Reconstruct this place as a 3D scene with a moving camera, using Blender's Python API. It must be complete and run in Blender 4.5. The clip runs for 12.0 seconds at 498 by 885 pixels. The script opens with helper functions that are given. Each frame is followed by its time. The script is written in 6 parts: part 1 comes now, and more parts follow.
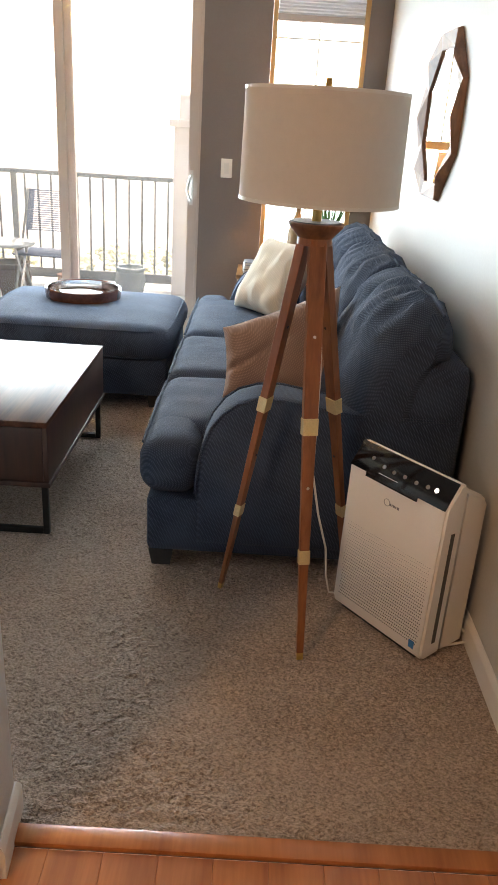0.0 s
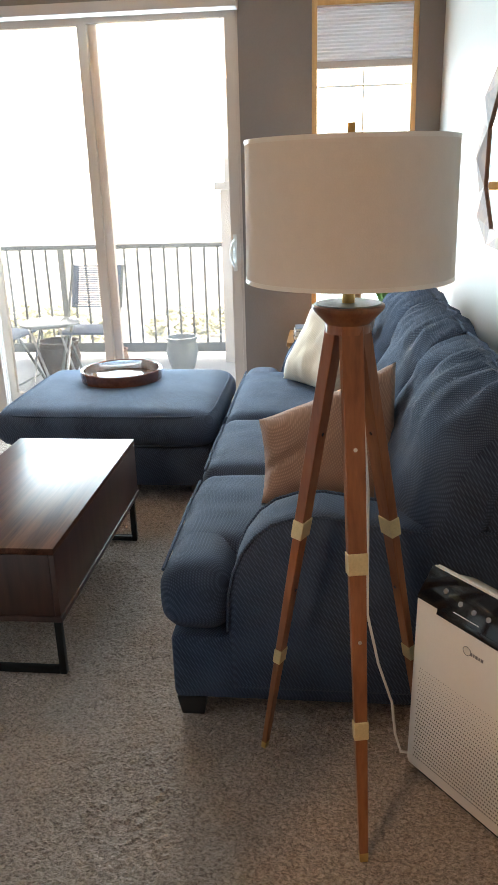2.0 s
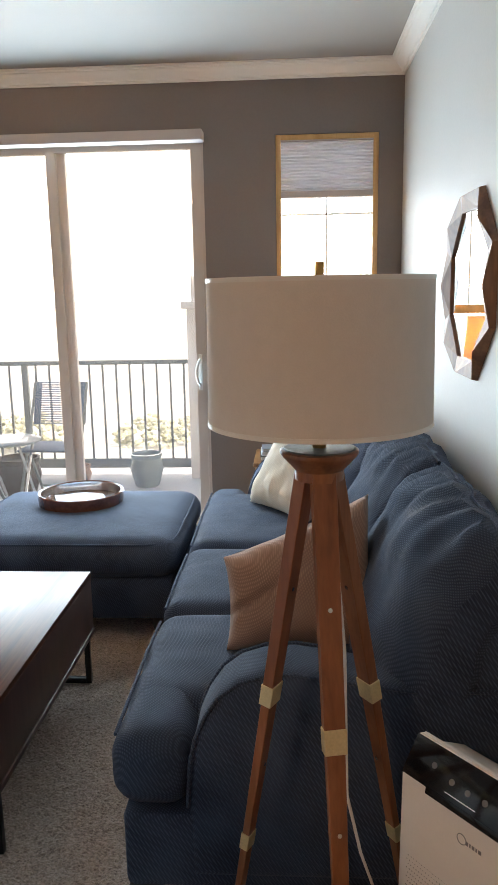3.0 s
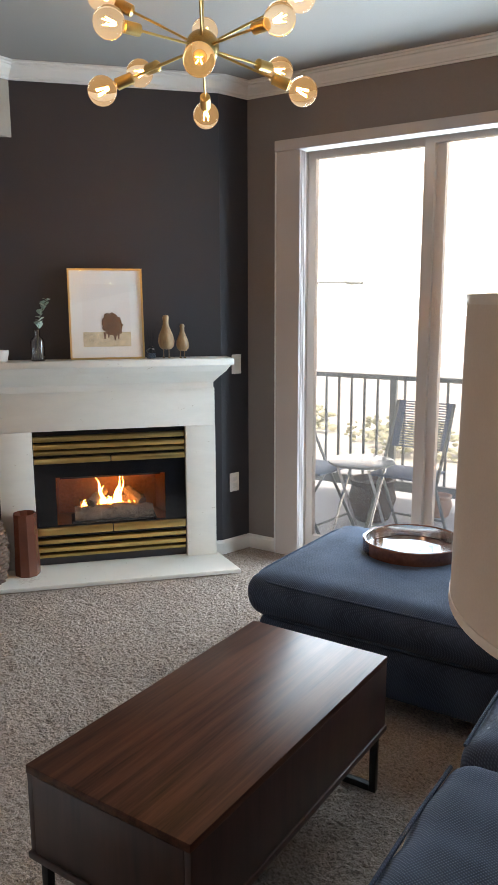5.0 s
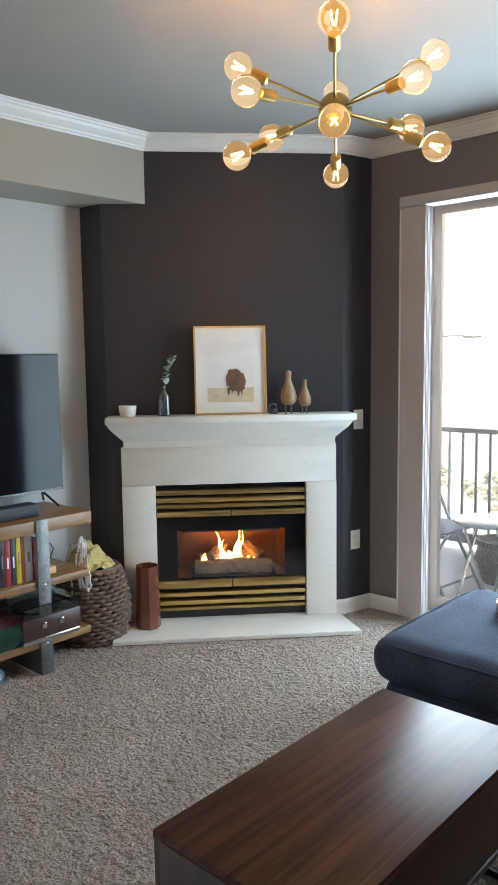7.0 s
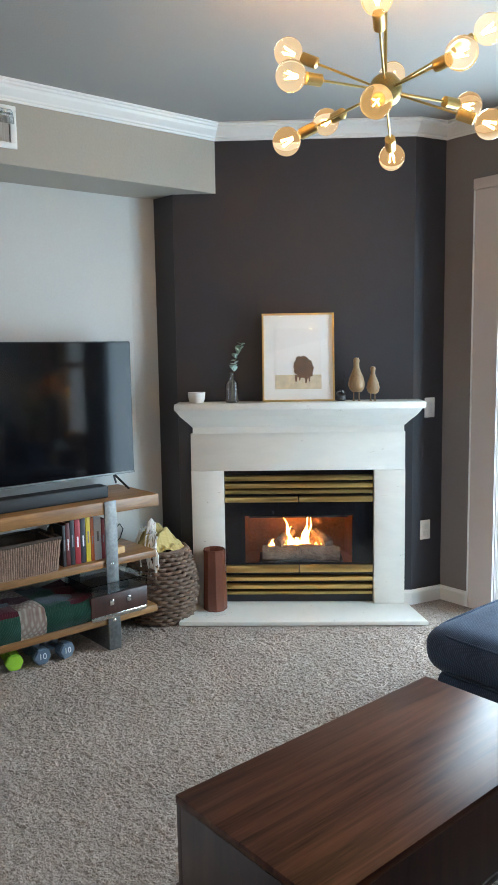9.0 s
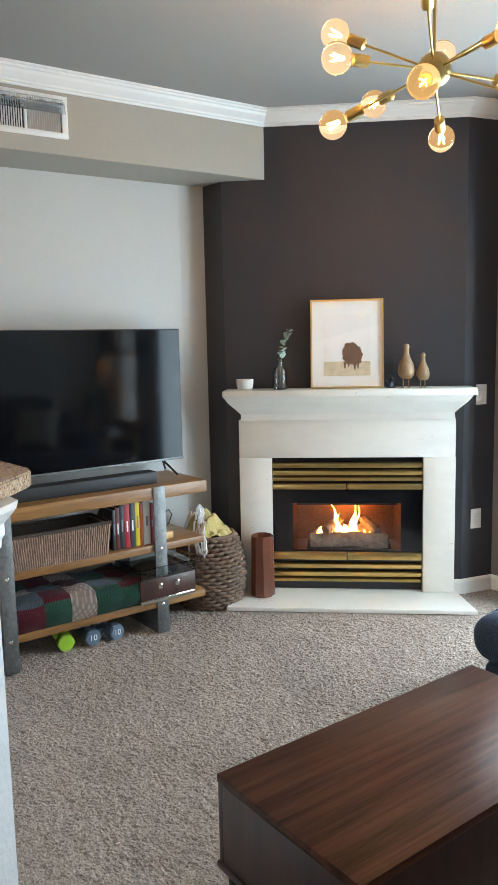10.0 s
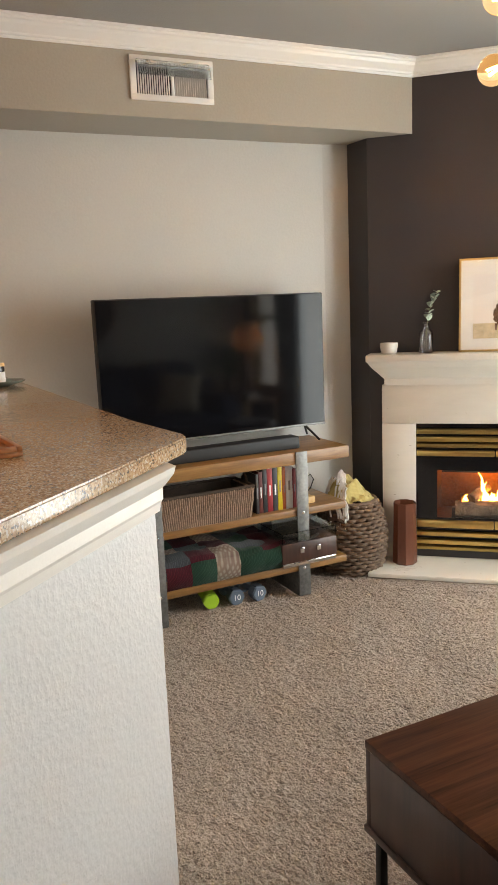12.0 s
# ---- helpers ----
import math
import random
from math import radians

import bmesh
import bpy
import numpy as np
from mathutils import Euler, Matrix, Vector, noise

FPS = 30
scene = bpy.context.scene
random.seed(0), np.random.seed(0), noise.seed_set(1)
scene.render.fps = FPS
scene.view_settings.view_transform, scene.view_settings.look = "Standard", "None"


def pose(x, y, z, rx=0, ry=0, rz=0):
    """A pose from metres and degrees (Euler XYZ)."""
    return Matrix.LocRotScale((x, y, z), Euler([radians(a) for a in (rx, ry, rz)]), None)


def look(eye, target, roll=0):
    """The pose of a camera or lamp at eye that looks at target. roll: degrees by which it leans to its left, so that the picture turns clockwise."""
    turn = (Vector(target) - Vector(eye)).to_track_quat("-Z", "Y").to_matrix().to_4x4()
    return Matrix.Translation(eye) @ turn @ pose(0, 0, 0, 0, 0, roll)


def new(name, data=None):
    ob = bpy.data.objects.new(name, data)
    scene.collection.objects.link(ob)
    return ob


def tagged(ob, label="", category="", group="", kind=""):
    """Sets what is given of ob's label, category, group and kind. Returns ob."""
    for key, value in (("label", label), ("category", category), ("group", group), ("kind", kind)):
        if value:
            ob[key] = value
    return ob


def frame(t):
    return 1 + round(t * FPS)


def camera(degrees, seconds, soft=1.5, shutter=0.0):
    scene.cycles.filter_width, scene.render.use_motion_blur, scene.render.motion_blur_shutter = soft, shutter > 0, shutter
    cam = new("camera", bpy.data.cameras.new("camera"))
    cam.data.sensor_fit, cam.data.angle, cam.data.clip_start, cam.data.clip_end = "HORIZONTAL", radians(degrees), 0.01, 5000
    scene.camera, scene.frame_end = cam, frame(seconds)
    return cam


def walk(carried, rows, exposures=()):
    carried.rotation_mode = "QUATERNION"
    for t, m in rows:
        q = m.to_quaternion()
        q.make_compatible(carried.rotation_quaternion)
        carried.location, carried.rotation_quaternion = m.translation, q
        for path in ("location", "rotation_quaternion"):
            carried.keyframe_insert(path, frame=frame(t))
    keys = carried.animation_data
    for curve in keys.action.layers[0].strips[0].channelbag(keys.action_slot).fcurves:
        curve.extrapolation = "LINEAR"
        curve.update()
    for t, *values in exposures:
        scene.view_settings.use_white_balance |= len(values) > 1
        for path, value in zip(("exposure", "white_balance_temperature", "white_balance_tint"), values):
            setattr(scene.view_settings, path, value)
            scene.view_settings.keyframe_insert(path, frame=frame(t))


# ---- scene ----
cam = camera(36.4, 12.0, soft=0.8)
PATH = [
    (0, (0.238, 0.343, 1.447), (0.246, 2.186, 0.671), 3.7),
    (0.5, (0.238, 0.56, 1.435), (0.285, 2.398, 0.648), 3.5),
    (1, (0.26, 0.707, 1.405), (0.202, 2.438, 0.403), 3.7),
    (1.5, (0.293, 0.774, 1.397), (0.136, 2.487, 0.376), 1.2),
    (2, (0.345, 0.837, 1.467), (0.14, 2.713, 0.807), -1.6),
    (2.5, (0.344, 0.876, 1.508), (0.212, 2.824, 1.072), -1.1),
    (2.7, (0.339, 0.913, 1.511), (0.233, 2.869, 1.108), -1.1),
    (4.3, (0.356, 1.564, 1.508), (-0.296, 3.42, 1.144), 0.1),
    (4.5, (0.378, 1.624, 1.519), (-0.435, 3.413, 1.15), 0.3),
    (5, (0.395, 1.703, 1.527), (-0.692, 3.342, 1.164), -0.2),
    (5.5, (0.373, 1.708, 1.547), (-0.84, 3.27, 1.249), -1.0),
    (6, (0.34, 1.698, 1.541), (-0.93, 3.223, 1.293), -1.0),
    (6.5, (0.325, 1.698, 1.537), (-0.983, 3.193, 1.31), -0.7),
    (8.5, (0.369, 1.763, 1.509), (-1.057, 3.146, 1.277), -1.5),
    (9, (0.472, 1.801, 1.508), (-1.037, 3.091, 1.268), -0.9),
    (9.5, (0.5, 1.813, 1.507), (-1.061, 3.039, 1.26), -0.8),
    (10, (0.496, 1.815, 1.5), (-1.097, 2.994, 1.232), -1.2),
    (10.5, (0.478, 1.808, 1.496), (-1.156, 2.921, 1.198), -1.6),
    (11, (0.474, 1.795, 1.51), (-1.205, 2.83, 1.18), -2.0),
    (11.5, (0.47, 1.791, 1.514), (-1.255, 2.741, 1.165), -2.3),
    (12, (0.466, 1.79, 1.51), (-1.302, 2.656, 1.157), -2.4),
]
EXPOSURES = [(0.0, 1.35, 8100, 18), (1.5, 1.4, 7900, 16), (2.0, 1.35, 7500, 13), (2.5, 1.15, 7600, 15), (4.5, 0.5, 7600, 19), (6.5, 0.62, 7200, 15), (8.5, 0.85, 6850, 12), (9.5, 1.0, 6850, 12), (10.5, 1.12, 8300, 18), (12.0, 1.02, 10100, 24)]
walk(cam, [(t, look(eye, target, roll)) for t, eye, target, roll in PATH], EXPOSURES)

# ---- world and light ----
world = bpy.data.worlds.new("world")
scene.world = world
world.use_nodes = True
wn = world.node_tree
sky = wn.nodes.new("ShaderNodeTexSky")
sky.sky_type, sky.sun_disc = "NISHITA", False
sky.air_density, sky.dust_density, sky.ozone_density = 1.3, 0.7, 0.4
sky.sun_elevation, sky.sun_rotation = radians(38), radians(150)
wn.links.new(sky.outputs["Color"], wn.nodes["Background"].inputs["Color"])
wn.nodes["Background"].inputs["Strength"].default_value = 0.15
sun = new("sun", bpy.data.lights.new("sun", "SUN"))
sun.data.energy, sun.data.angle, sun.data.color = 5.0, radians(0.5), (1.0, 0.95, 0.88)
sun.matrix_world = look((0, 0, 20), (-6, 10.4, 10.6))
# sky light that comes in at the sliding door and at the window
for name, x, y, z, w, h, watts in (("door_daylight", -1.01, 5.584, 1.18, 1.55, 2.25, 80), ("window_daylight", 0.535, 5.715, 1.5, 0.54, 1.68, 10)):
    day = new(name, bpy.data.lights.new(name, "AREA"))
    day.data.shape, day.data.size, day.data.size_y, day.data.energy = "RECTANGLE", w, h, watts
    day.data.color = (0.50, 0.77, 1.0)
    day.matrix_world = look((x, y, z), (x, 0, z))

# ---- materials ----
def material(name, colour, rough=0.6, metal=0.0, scale=20.0, vary=0.12, bump=0.1, fine=200.0, spec=0.5, coat=0.0, stretch=(1, 1, 1), depth=0.002):
    """A surface of one colour that varies at two scales, with fine relief."""
    m = bpy.data.materials.new(name)
    m.use_nodes = True
    nt = m.node_tree
    b = nt.nodes["Principled BSDF"]
    co = nt.nodes.new("ShaderNodeTexCoord")
    mp = nt.nodes.new("ShaderNodeMapping")
    mp.inputs["Scale"].default_value = stretch
    nt.links.new(co.outputs["Object"], mp.inputs["Vector"])
    n1 = nt.nodes.new("ShaderNodeTexNoise")
    n1.inputs["Scale"].default_value, n1.inputs["Detail"].default_value = scale, 4
    n2 = nt.nodes.new("ShaderNodeTexNoise")
    n2.inputs["Scale"].default_value, n2.inputs["Detail"].default_value = fine, 2
    for n in (n1, n2):
        nt.links.new(mp.outputs["Vector"], n.inputs["Vector"])
    add = nt.nodes.new("ShaderNodeMath")
    add.operation = "ADD"
    nt.links.new(n1.outputs["Fac"], add.inputs[0])
    nt.links.new(n2.outputs["Fac"], add.inputs[1])
    ramp = nt.nodes.new("ShaderNodeMapRange")
    ramp.inputs["From Min"].default_value, ramp.inputs["From Max"].default_value = 0.6, 1.4
    ramp.inputs["To Min"].default_value, ramp.inputs["To Max"].default_value = 1 - vary, 1 + vary
    nt.links.new(add.outputs[0], ramp.inputs["Value"])
    mul = nt.nodes.new("ShaderNodeVectorMath")
    mul.operation = "SCALE"
    mul.inputs[0].default_value = colour
    nt.links.new(ramp.outputs["Result"], mul.inputs["Scale"])
    nt.links.new(mul.outputs["Vector"], b.inputs["Base Color"])
    b.inputs["Roughness"].default_value, b.inputs["Metallic"].default_value = rough, metal
    b.inputs["Specular IOR Level"].default_value, b.inputs["Coat Weight"].default_value = spec, coat
    if bump:
        bp = nt.nodes.new("ShaderNodeBump")
        bp.inputs["Strength"].default_value, bp.inputs["Distance"].default_value = bump, depth
        nt.links.new(n2.outputs["Fac"], bp.inputs["Height"])
        nt.links.new(bp.outputs["Normal"], b.inputs["Normal"])
    return m


def glass(name, colour=(1, 1, 1), rough=0.0):
    m = bpy.data.materials.new(name)
    m.use_nodes = True
    b = m.node_tree.nodes["Principled BSDF"]
    b.inputs["Base Color"].default_value = (*colour, 1)
    b.inputs["Transmission Weight"].default_value, b.inputs["Roughness"].default_value = 1.0, rough
    b.inputs["IOR"].default_value = 1.45
    return m


def glowing(name, colour, strength):
    m = bpy.data.materials.new(name)
    m.use_nodes = True
    b = m.node_tree.nodes["Principled BSDF"]
    b.inputs["Base Color"].default_value = (*colour, 1)
    b.inputs["Emission Color"].default_value = (*colour, 1)
    b.inputs["Emission Strength"].default_value = strength
    return m


TAUPE = material("taupe_wall_paint", (0.190, 0.163, 0.153), 0.55, scale=1.5, vary=0.04, bump=0.25, fine=90, depth=0.003)
DARK = material("charcoal_wall_paint", (0.034, 0.032, 0.038), 0.5, scale=1.5, vary=0.05, bump=0.25, fine=90, depth=0.003)
PALE = material("pale_wall_paint", (0.55, 0.535, 0.505), 0.5, scale=1.5, vary=0.04, bump=0.25, fine=90, depth=0.003)
SOFFIT = material("light_taupe_paint", (0.40, 0.352, 0.292), 0.55, scale=1.5, vary=0.04, bump=0.25, fine=90, depth=0.003)
HALFWALL = material("white_orange_peel_paint", (0.60, 0.61, 0.62), 0.45, scale=2, vary=0.03, bump=0.5, fine=70, depth=0.004)
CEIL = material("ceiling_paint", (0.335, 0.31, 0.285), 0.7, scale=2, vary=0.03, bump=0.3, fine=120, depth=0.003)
TRIM = material("white_trim_paint", (0.78, 0.76, 0.72), 0.35, scale=6, vary=0.03, bump=0.05)


def carpet(name, light, dark):
    """Cut pile: twisted tufts with shade painted into the gaps, fibres of two tones and broad brushed patches."""
    m = bpy.data.materials.new(name)
    m.use_nodes = True
    nt = m.node_tree
    b = nt.nodes["Principled BSDF"]
    co = nt.nodes.new("ShaderNodeTexCoord")
    mp = nt.nodes.new("ShaderNodeMapping")
    mp.inputs["Rotation"].default_value, mp.inputs["Scale"].default_value = (0, 0, 0.6), (1.0, 1.5, 1.0)
    nt.links.new(co.outputs["Object"], mp.inputs["Vector"])
    tuft, fibre, patch = [nt.nodes.new("ShaderNodeTexNoise") for _ in range(3)]
    for n, sc, det, dist in ((tuft, 120, 3, 0.5), (fibre, 330, 2, 0.0), (patch, 2.6, 3, 0.6)):
        n.inputs["Scale"].default_value, n.inputs["Detail"].default_value, n.inputs["Distortion"].default_value = sc, det, dist
        nt.links.new(mp.outputs["Vector"], n.inputs["Vector"])
    pile = nt.nodes.new("ShaderNodeMath")
    pile.operation = "MULTIPLY_ADD"
    pile.inputs[1].default_value = 0.45
    nt.links.new(fibre.outputs["Fac"], pile.inputs[0])
    nt.links.new(tuft.outputs["Fac"], pile.inputs[2])
    tone = nt.nodes.new("ShaderNodeMath")
    tone.operation = "MULTIPLY_ADD"
    tone.inputs[1].default_value = 0.22
    nt.links.new(patch.outputs["Fac"], tone.inputs[0])
    nt.links.new(pile.outputs[0], tone.inputs[2])
    ramp = nt.nodes.new("ShaderNodeValToRGB")
    ramp.color_ramp.elements[0].position, ramp.color_ramp.elements[1].position = 0.63, 1.0
    ramp.color_ramp.elements[0].color, ramp.color_ramp.elements[1].color = (*dark, 1), (*light, 1)
    nt.links.new(tone.outputs[0], ramp.inputs["Fac"])
    nt.links.new(ramp.outputs["Color"], b.inputs["Base Color"])
    b.inputs["Roughness"].default_value, b.inputs["Specular IOR Level"].default_value = 0.95, 0.1
    b.inputs["Sheen Weight"].default_value = 0.15
    bp = nt.nodes.new("ShaderNodeBump")
    bp.inputs["Strength"].default_value, bp.inputs["Distance"].default_value = 1.0, 0.006
    nt.links.new(pile.outputs[0], bp.inputs["Height"])
    nt.links.new(bp.outputs["Normal"], b.inputs["Normal"])
    return m


CARPET = carpet("carpet_pile", (0.53, 0.43, 0.365), (0.195, 0.148, 0.120))
BLACK = material("black_metal", (0.02, 0.02, 0.02), 0.4, 0.6, vary=0.1)
WHITE = material("white_plastic", (0.86, 0.82, 0.77), 0.35, vary=0.02, bump=0.02)
SHADE = material("linen_shade", (0.74, 0.69, 0.64), 0.9, scale=40, vary=0.04, bump=0.2, fine=400)
BRASS = material("brass", (0.62, 0.42, 0.16), 0.28, 1.0, vary=0.08, bump=0.02)
CLEAR = glass("clear_glass")


def veiled_glass(name, veil_share):
    """Window glass with the glare from outdoors mixed in as a pale bluish veil."""
    m = glass(name)
    nt = m.node_tree
    veil = nt.nodes.new("ShaderNodeBsdfTranslucent")
    veil.inputs["Color"].default_value = (0.80, 0.90, 1.0, 1)
    mix = nt.nodes.new("ShaderNodeMixShader")
    mix.inputs["Fac"].default_value = veil_share
    nt.links.new(nt.nodes["Principled BSDF"].outputs[0], mix.inputs[1])
    nt.links.new(veil.outputs[0], mix.inputs[2])
    nt.links.new(mix.outputs[0], nt.nodes["Material Output"].inputs["Surface"])
    return m


VEILED = veiled_glass("veiled_window_glass", 0.05)
GROUND = material("dry_ground", (0.66, 0.62, 0.54), 0.9, scale=0.2, vary=0.3, bump=0.0, fine=3)
CONCRETE = material("pale_concrete", (0.45, 0.45, 0.44), 0.85, scale=3, vary=0.1, bump=0.2, fine=80)



def grained(name, light, dark, rough=0.4, scale=3.0, stretch=(14, 14, 1), coat=0.0, bump=0.08, bands=6.0):
    """Wood with long grain: two colours mixed by stretched noise and slow bands."""
    m = bpy.data.materials.new(name)
    m.use_nodes = True
    nt = m.node_tree
    b = nt.nodes["Principled BSDF"]
    co = nt.nodes.new("ShaderNodeTexCoord")
    mp = nt.nodes.new("ShaderNodeMapping")
    mp.inputs["Scale"].default_value = stretch
    info = nt.nodes.new("ShaderNodeObjectInfo")
    shift = nt.nodes.new("ShaderNodeVectorMath")
    shift.operation = "MULTIPLY_ADD"
    shift.inputs[1].default_value = (1, 1, 1)
    nt.links.new(co.outputs["Object"], mp.inputs["Vector"])
    nt.links.new(mp.outputs["Vector"], shift.inputs[0])
    rnd = nt.nodes.new("ShaderNodeMath")
    rnd.operation = "MULTIPLY"
    rnd.inputs[1].default_value = 40
    nt.links.new(info.outputs["Random"], rnd.inputs[0])
    nt.links.new(rnd.outputs[0], shift.inputs[2])
    n1 = nt.nodes.new("ShaderNodeTexNoise")
    n1.inputs["Scale"].default_value, n1.inputs["Detail"].default_value, n1.inputs["Distortion"].default_value = scale, 5, 0.6
    n2 = nt.nodes.new("ShaderNodeTexNoise")
    n2.inputs["Scale"].default_value, n2.inputs["Detail"].default_value = scale * bands, 3
    for n in (n1, n2):
        nt.links.new(shift.outputs["Vector"], n.inputs["Vector"])
    mix = nt.nodes.new("ShaderNodeMath")
    mix.operation = "MULTIPLY_ADD"
    mix.inputs[1].default_value = 0.4
    nt.links.new(n2.outputs["Fac"], mix.inputs[0])
    nt.links.new(n1.outputs["Fac"], mix.inputs[2])
    ramp = nt.nodes.new("ShaderNodeValToRGB")
    ramp.color_ramp.elements[0].position, ramp.color_ramp.elements[1].position = 0.45, 0.95
    ramp.color_ramp.elements[0].color, ramp.color_ramp.elements[1].color = (*dark, 1), (*light, 1)
    nt.links.new(mix.outputs[0], ramp.inputs["Fac"])
    nt.links.new(ramp.outputs["Color"], b.inputs["Base Color"])
    b.inputs["Roughness"].default_value, b.inputs["Coat Weight"].default_value = rough, coat
    bp = nt.nodes.new("ShaderNodeBump")
    bp.inputs["Strength"].default_value, bp.inputs["Distance"].default_value = bump, 0.001
    nt.links.new(mix.outputs[0], bp.inputs["Height"])
    nt.links.new(bp.outputs["Normal"], b.inputs["Normal"])
    return m


def woven(name, colour, second, pitch=0.006, rough=0.9, relief=0.6, sheen=0.15):
    """Cloth with a small diamond weave, and slow fading."""
    m = bpy.data.materials.new(name)
    m.use_nodes = True
    nt = m.node_tree
    b = nt.nodes["Principled BSDF"]
    co = nt.nodes.new("ShaderNodeTexCoord")
    waves = []
    for turn in ((0.6, 0.2, 0.785), (0.3, 0.7, -0.785)):
        mp = nt.nodes.new("ShaderNodeMapping")
        mp.inputs["Rotation"].default_value = turn
        nt.links.new(co.outputs["Object"], mp.inputs["Vector"])
        w = nt.nodes.new("ShaderNodeTexWave")
        w.inputs["Scale"].default_value, w.inputs["Distortion"].default_value = 0.314 / pitch, 0.4
        nt.links.new(mp.outputs["Vector"], w.inputs["Vector"])
        waves.append(w)
    mul = nt.nodes.new("ShaderNodeMath")
    mul.operation = "MULTIPLY"
    nt.links.new(waves[0].outputs["Fac"], mul.inputs[0])
    nt.links.new(waves[1].outputs["Fac"], mul.inputs[1])
    n = nt.nodes.new("ShaderNodeTexNoise")
    n.inputs["Scale"].default_value, n.inputs["Detail"].default_value = 6, 4
    nt.links.new(co.outputs["Object"], n.inputs["Vector"])
    add = nt.nodes.new("ShaderNodeMath")
    add.operation = "MULTIPLY_ADD"
    add.inputs[1].default_value = 0.7
    nt.links.new(mul.outputs[0], add.inputs[0])
    nt.links.new(n.outputs["Fac"], add.inputs[2])
    ramp = nt.nodes.new("ShaderNodeValToRGB")
    ramp.color_ramp.elements[0].position, ramp.color_ramp.elements[1].position = 0.3, 1.0
    ramp.color_ramp.elements[0].color, ramp.color_ramp.elements[1].color = (*second, 1), (*colour, 1)
    nt.links.new(add.outputs[0], ramp.inputs["Fac"])
    nt.links.new(ramp.outputs["Color"], b.inputs["Base Color"])
    b.inputs["Roughness"].default_value, b.inputs["Sheen Weight"].default_value = rough, sheen
    b.inputs["Specular IOR Level"].default_value = 0.2
    bp = nt.nodes.new("ShaderNodeBump")
    bp.inputs["Strength"].default_value, bp.inputs["Distance"].default_value = relief, 0.0015
    nt.links.new(mul.outputs[0], bp.inputs["Height"])
    nt.links.new(bp.outputs["Normal"], b.inputs["Normal"])
    return m


def speckled(name, stops, scale, rough):
    """Stone chips: each cell of its own colour."""
    m = bpy.data.materials.new(name)
    m.use_nodes = True
    nt = m.node_tree
    b = nt.nodes["Principled BSDF"]
    co = nt.nodes.new("ShaderNodeTexCoord")
    v = nt.nodes.new("ShaderNodeTexVoronoi")
    v.inputs["Scale"].default_value = scale
    nt.links.new(co.outputs["Object"], v.inputs["Vector"])
    ramp = nt.nodes.new("ShaderNodeValToRGB")
    ramp.color_ramp.interpolation = "CONSTANT"
    for k, (at, c) in enumerate(stops):
        e = ramp.color_ramp.elements[k] if k < 2 else ramp.color_ramp.elements.new(at)
        e.position, e.color = at, (*c, 1)
    sep = nt.nodes.new("ShaderNodeSeparateColor")
    nt.links.new(v.outputs["Color"], sep.inputs["Color"])
    nt.links.new(sep.outputs["Red"], ramp.inputs["Fac"])
    nt.links.new(ramp.outputs["Color"], b.inputs["Base Color"])
    b.inputs["Roughness"].default_value = rough
    return m


def veined(name, base, vein, rough=0.25, pits=True):
    """Pale stone with soft clouds and thin broken veins."""
    m = bpy.data.materials.new(name)
    m.use_nodes = True
    nt = m.node_tree
    b = nt.nodes["Principled BSDF"]
    co = nt.nodes.new("ShaderNodeTexCoord")
    mp = nt.nodes.new("ShaderNodeMapping")
    mp.inputs["Scale"].default_value = (1, 1, 3.5)
    nt.links.new(co.outputs["Object"], mp.inputs["Vector"])
    n = nt.nodes.new("ShaderNodeTexNoise")
    n.inputs["Scale"].default_value, n.inputs["Detail"].default_value, n.inputs["Roughness"].default_value = 3.2, 9, 0.68
    n.inputs["Distortion"].default_value = 0.5
    nt.links.new(mp.outputs["Vector"], n.inputs["Vector"])
    ramp = nt.nodes.new("ShaderNodeValToRGB")
    mid = tuple(0.92 * c for c in base)
    for k, (at, c) in enumerate(((0.0, mid), (0.335, base), (0.338, vein), (0.343, base), (0.70, mid))):
        e = ramp.color_ramp.elements[k] if k < 2 else ramp.color_ramp.elements.new(at)
        e.position, e.color = at, (*c, 1)
    nt.links.new(n.outputs["Fac"], ramp.inputs["Fac"])
    # short brown cracks and pits, strung out along the bedding
    mp2 = nt.nodes.new("ShaderNodeMapping")
    mp2.inputs["Scale"].default_value = (1, 1, 2.6)
    mp2.inputs["Rotation"].default_value = (0.1, 0.15, 0.3)
    nt.links.new(co.outputs["Object"], mp2.inputs["Vector"])
    pit = nt.nodes.new("ShaderNodeTexNoise")
    pit.inputs["Scale"].default_value, pit.inputs["Detail"].default_value, pit.inputs["Roughness"].default_value = 13, 6, 0.72
    nt.links.new(mp2.outputs["Vector"], pit.inputs["Vector"])
    mask = nt.nodes.new("ShaderNodeMapRange")
    mask.inputs["From Min"].default_value, mask.inputs["From Max"].default_value = 0.668, 0.70
    nt.links.new(pit.outputs["Fac"], mask.inputs["Value"])
    mixc = nt.nodes.new("ShaderNodeMix")
    mixc.data_type = "RGBA"
    mixc.inputs[7].default_value = (*vein, 1)
    nt.links.new(mask.outputs["Result"], mixc.inputs[0])
    nt.links.new(ramp.outputs["Color"], mixc.inputs[6])
    nt.links.new(mixc.outputs[2], b.inputs["Base Color"])
    b.inputs["Roughness"].default_value = rough
    return m


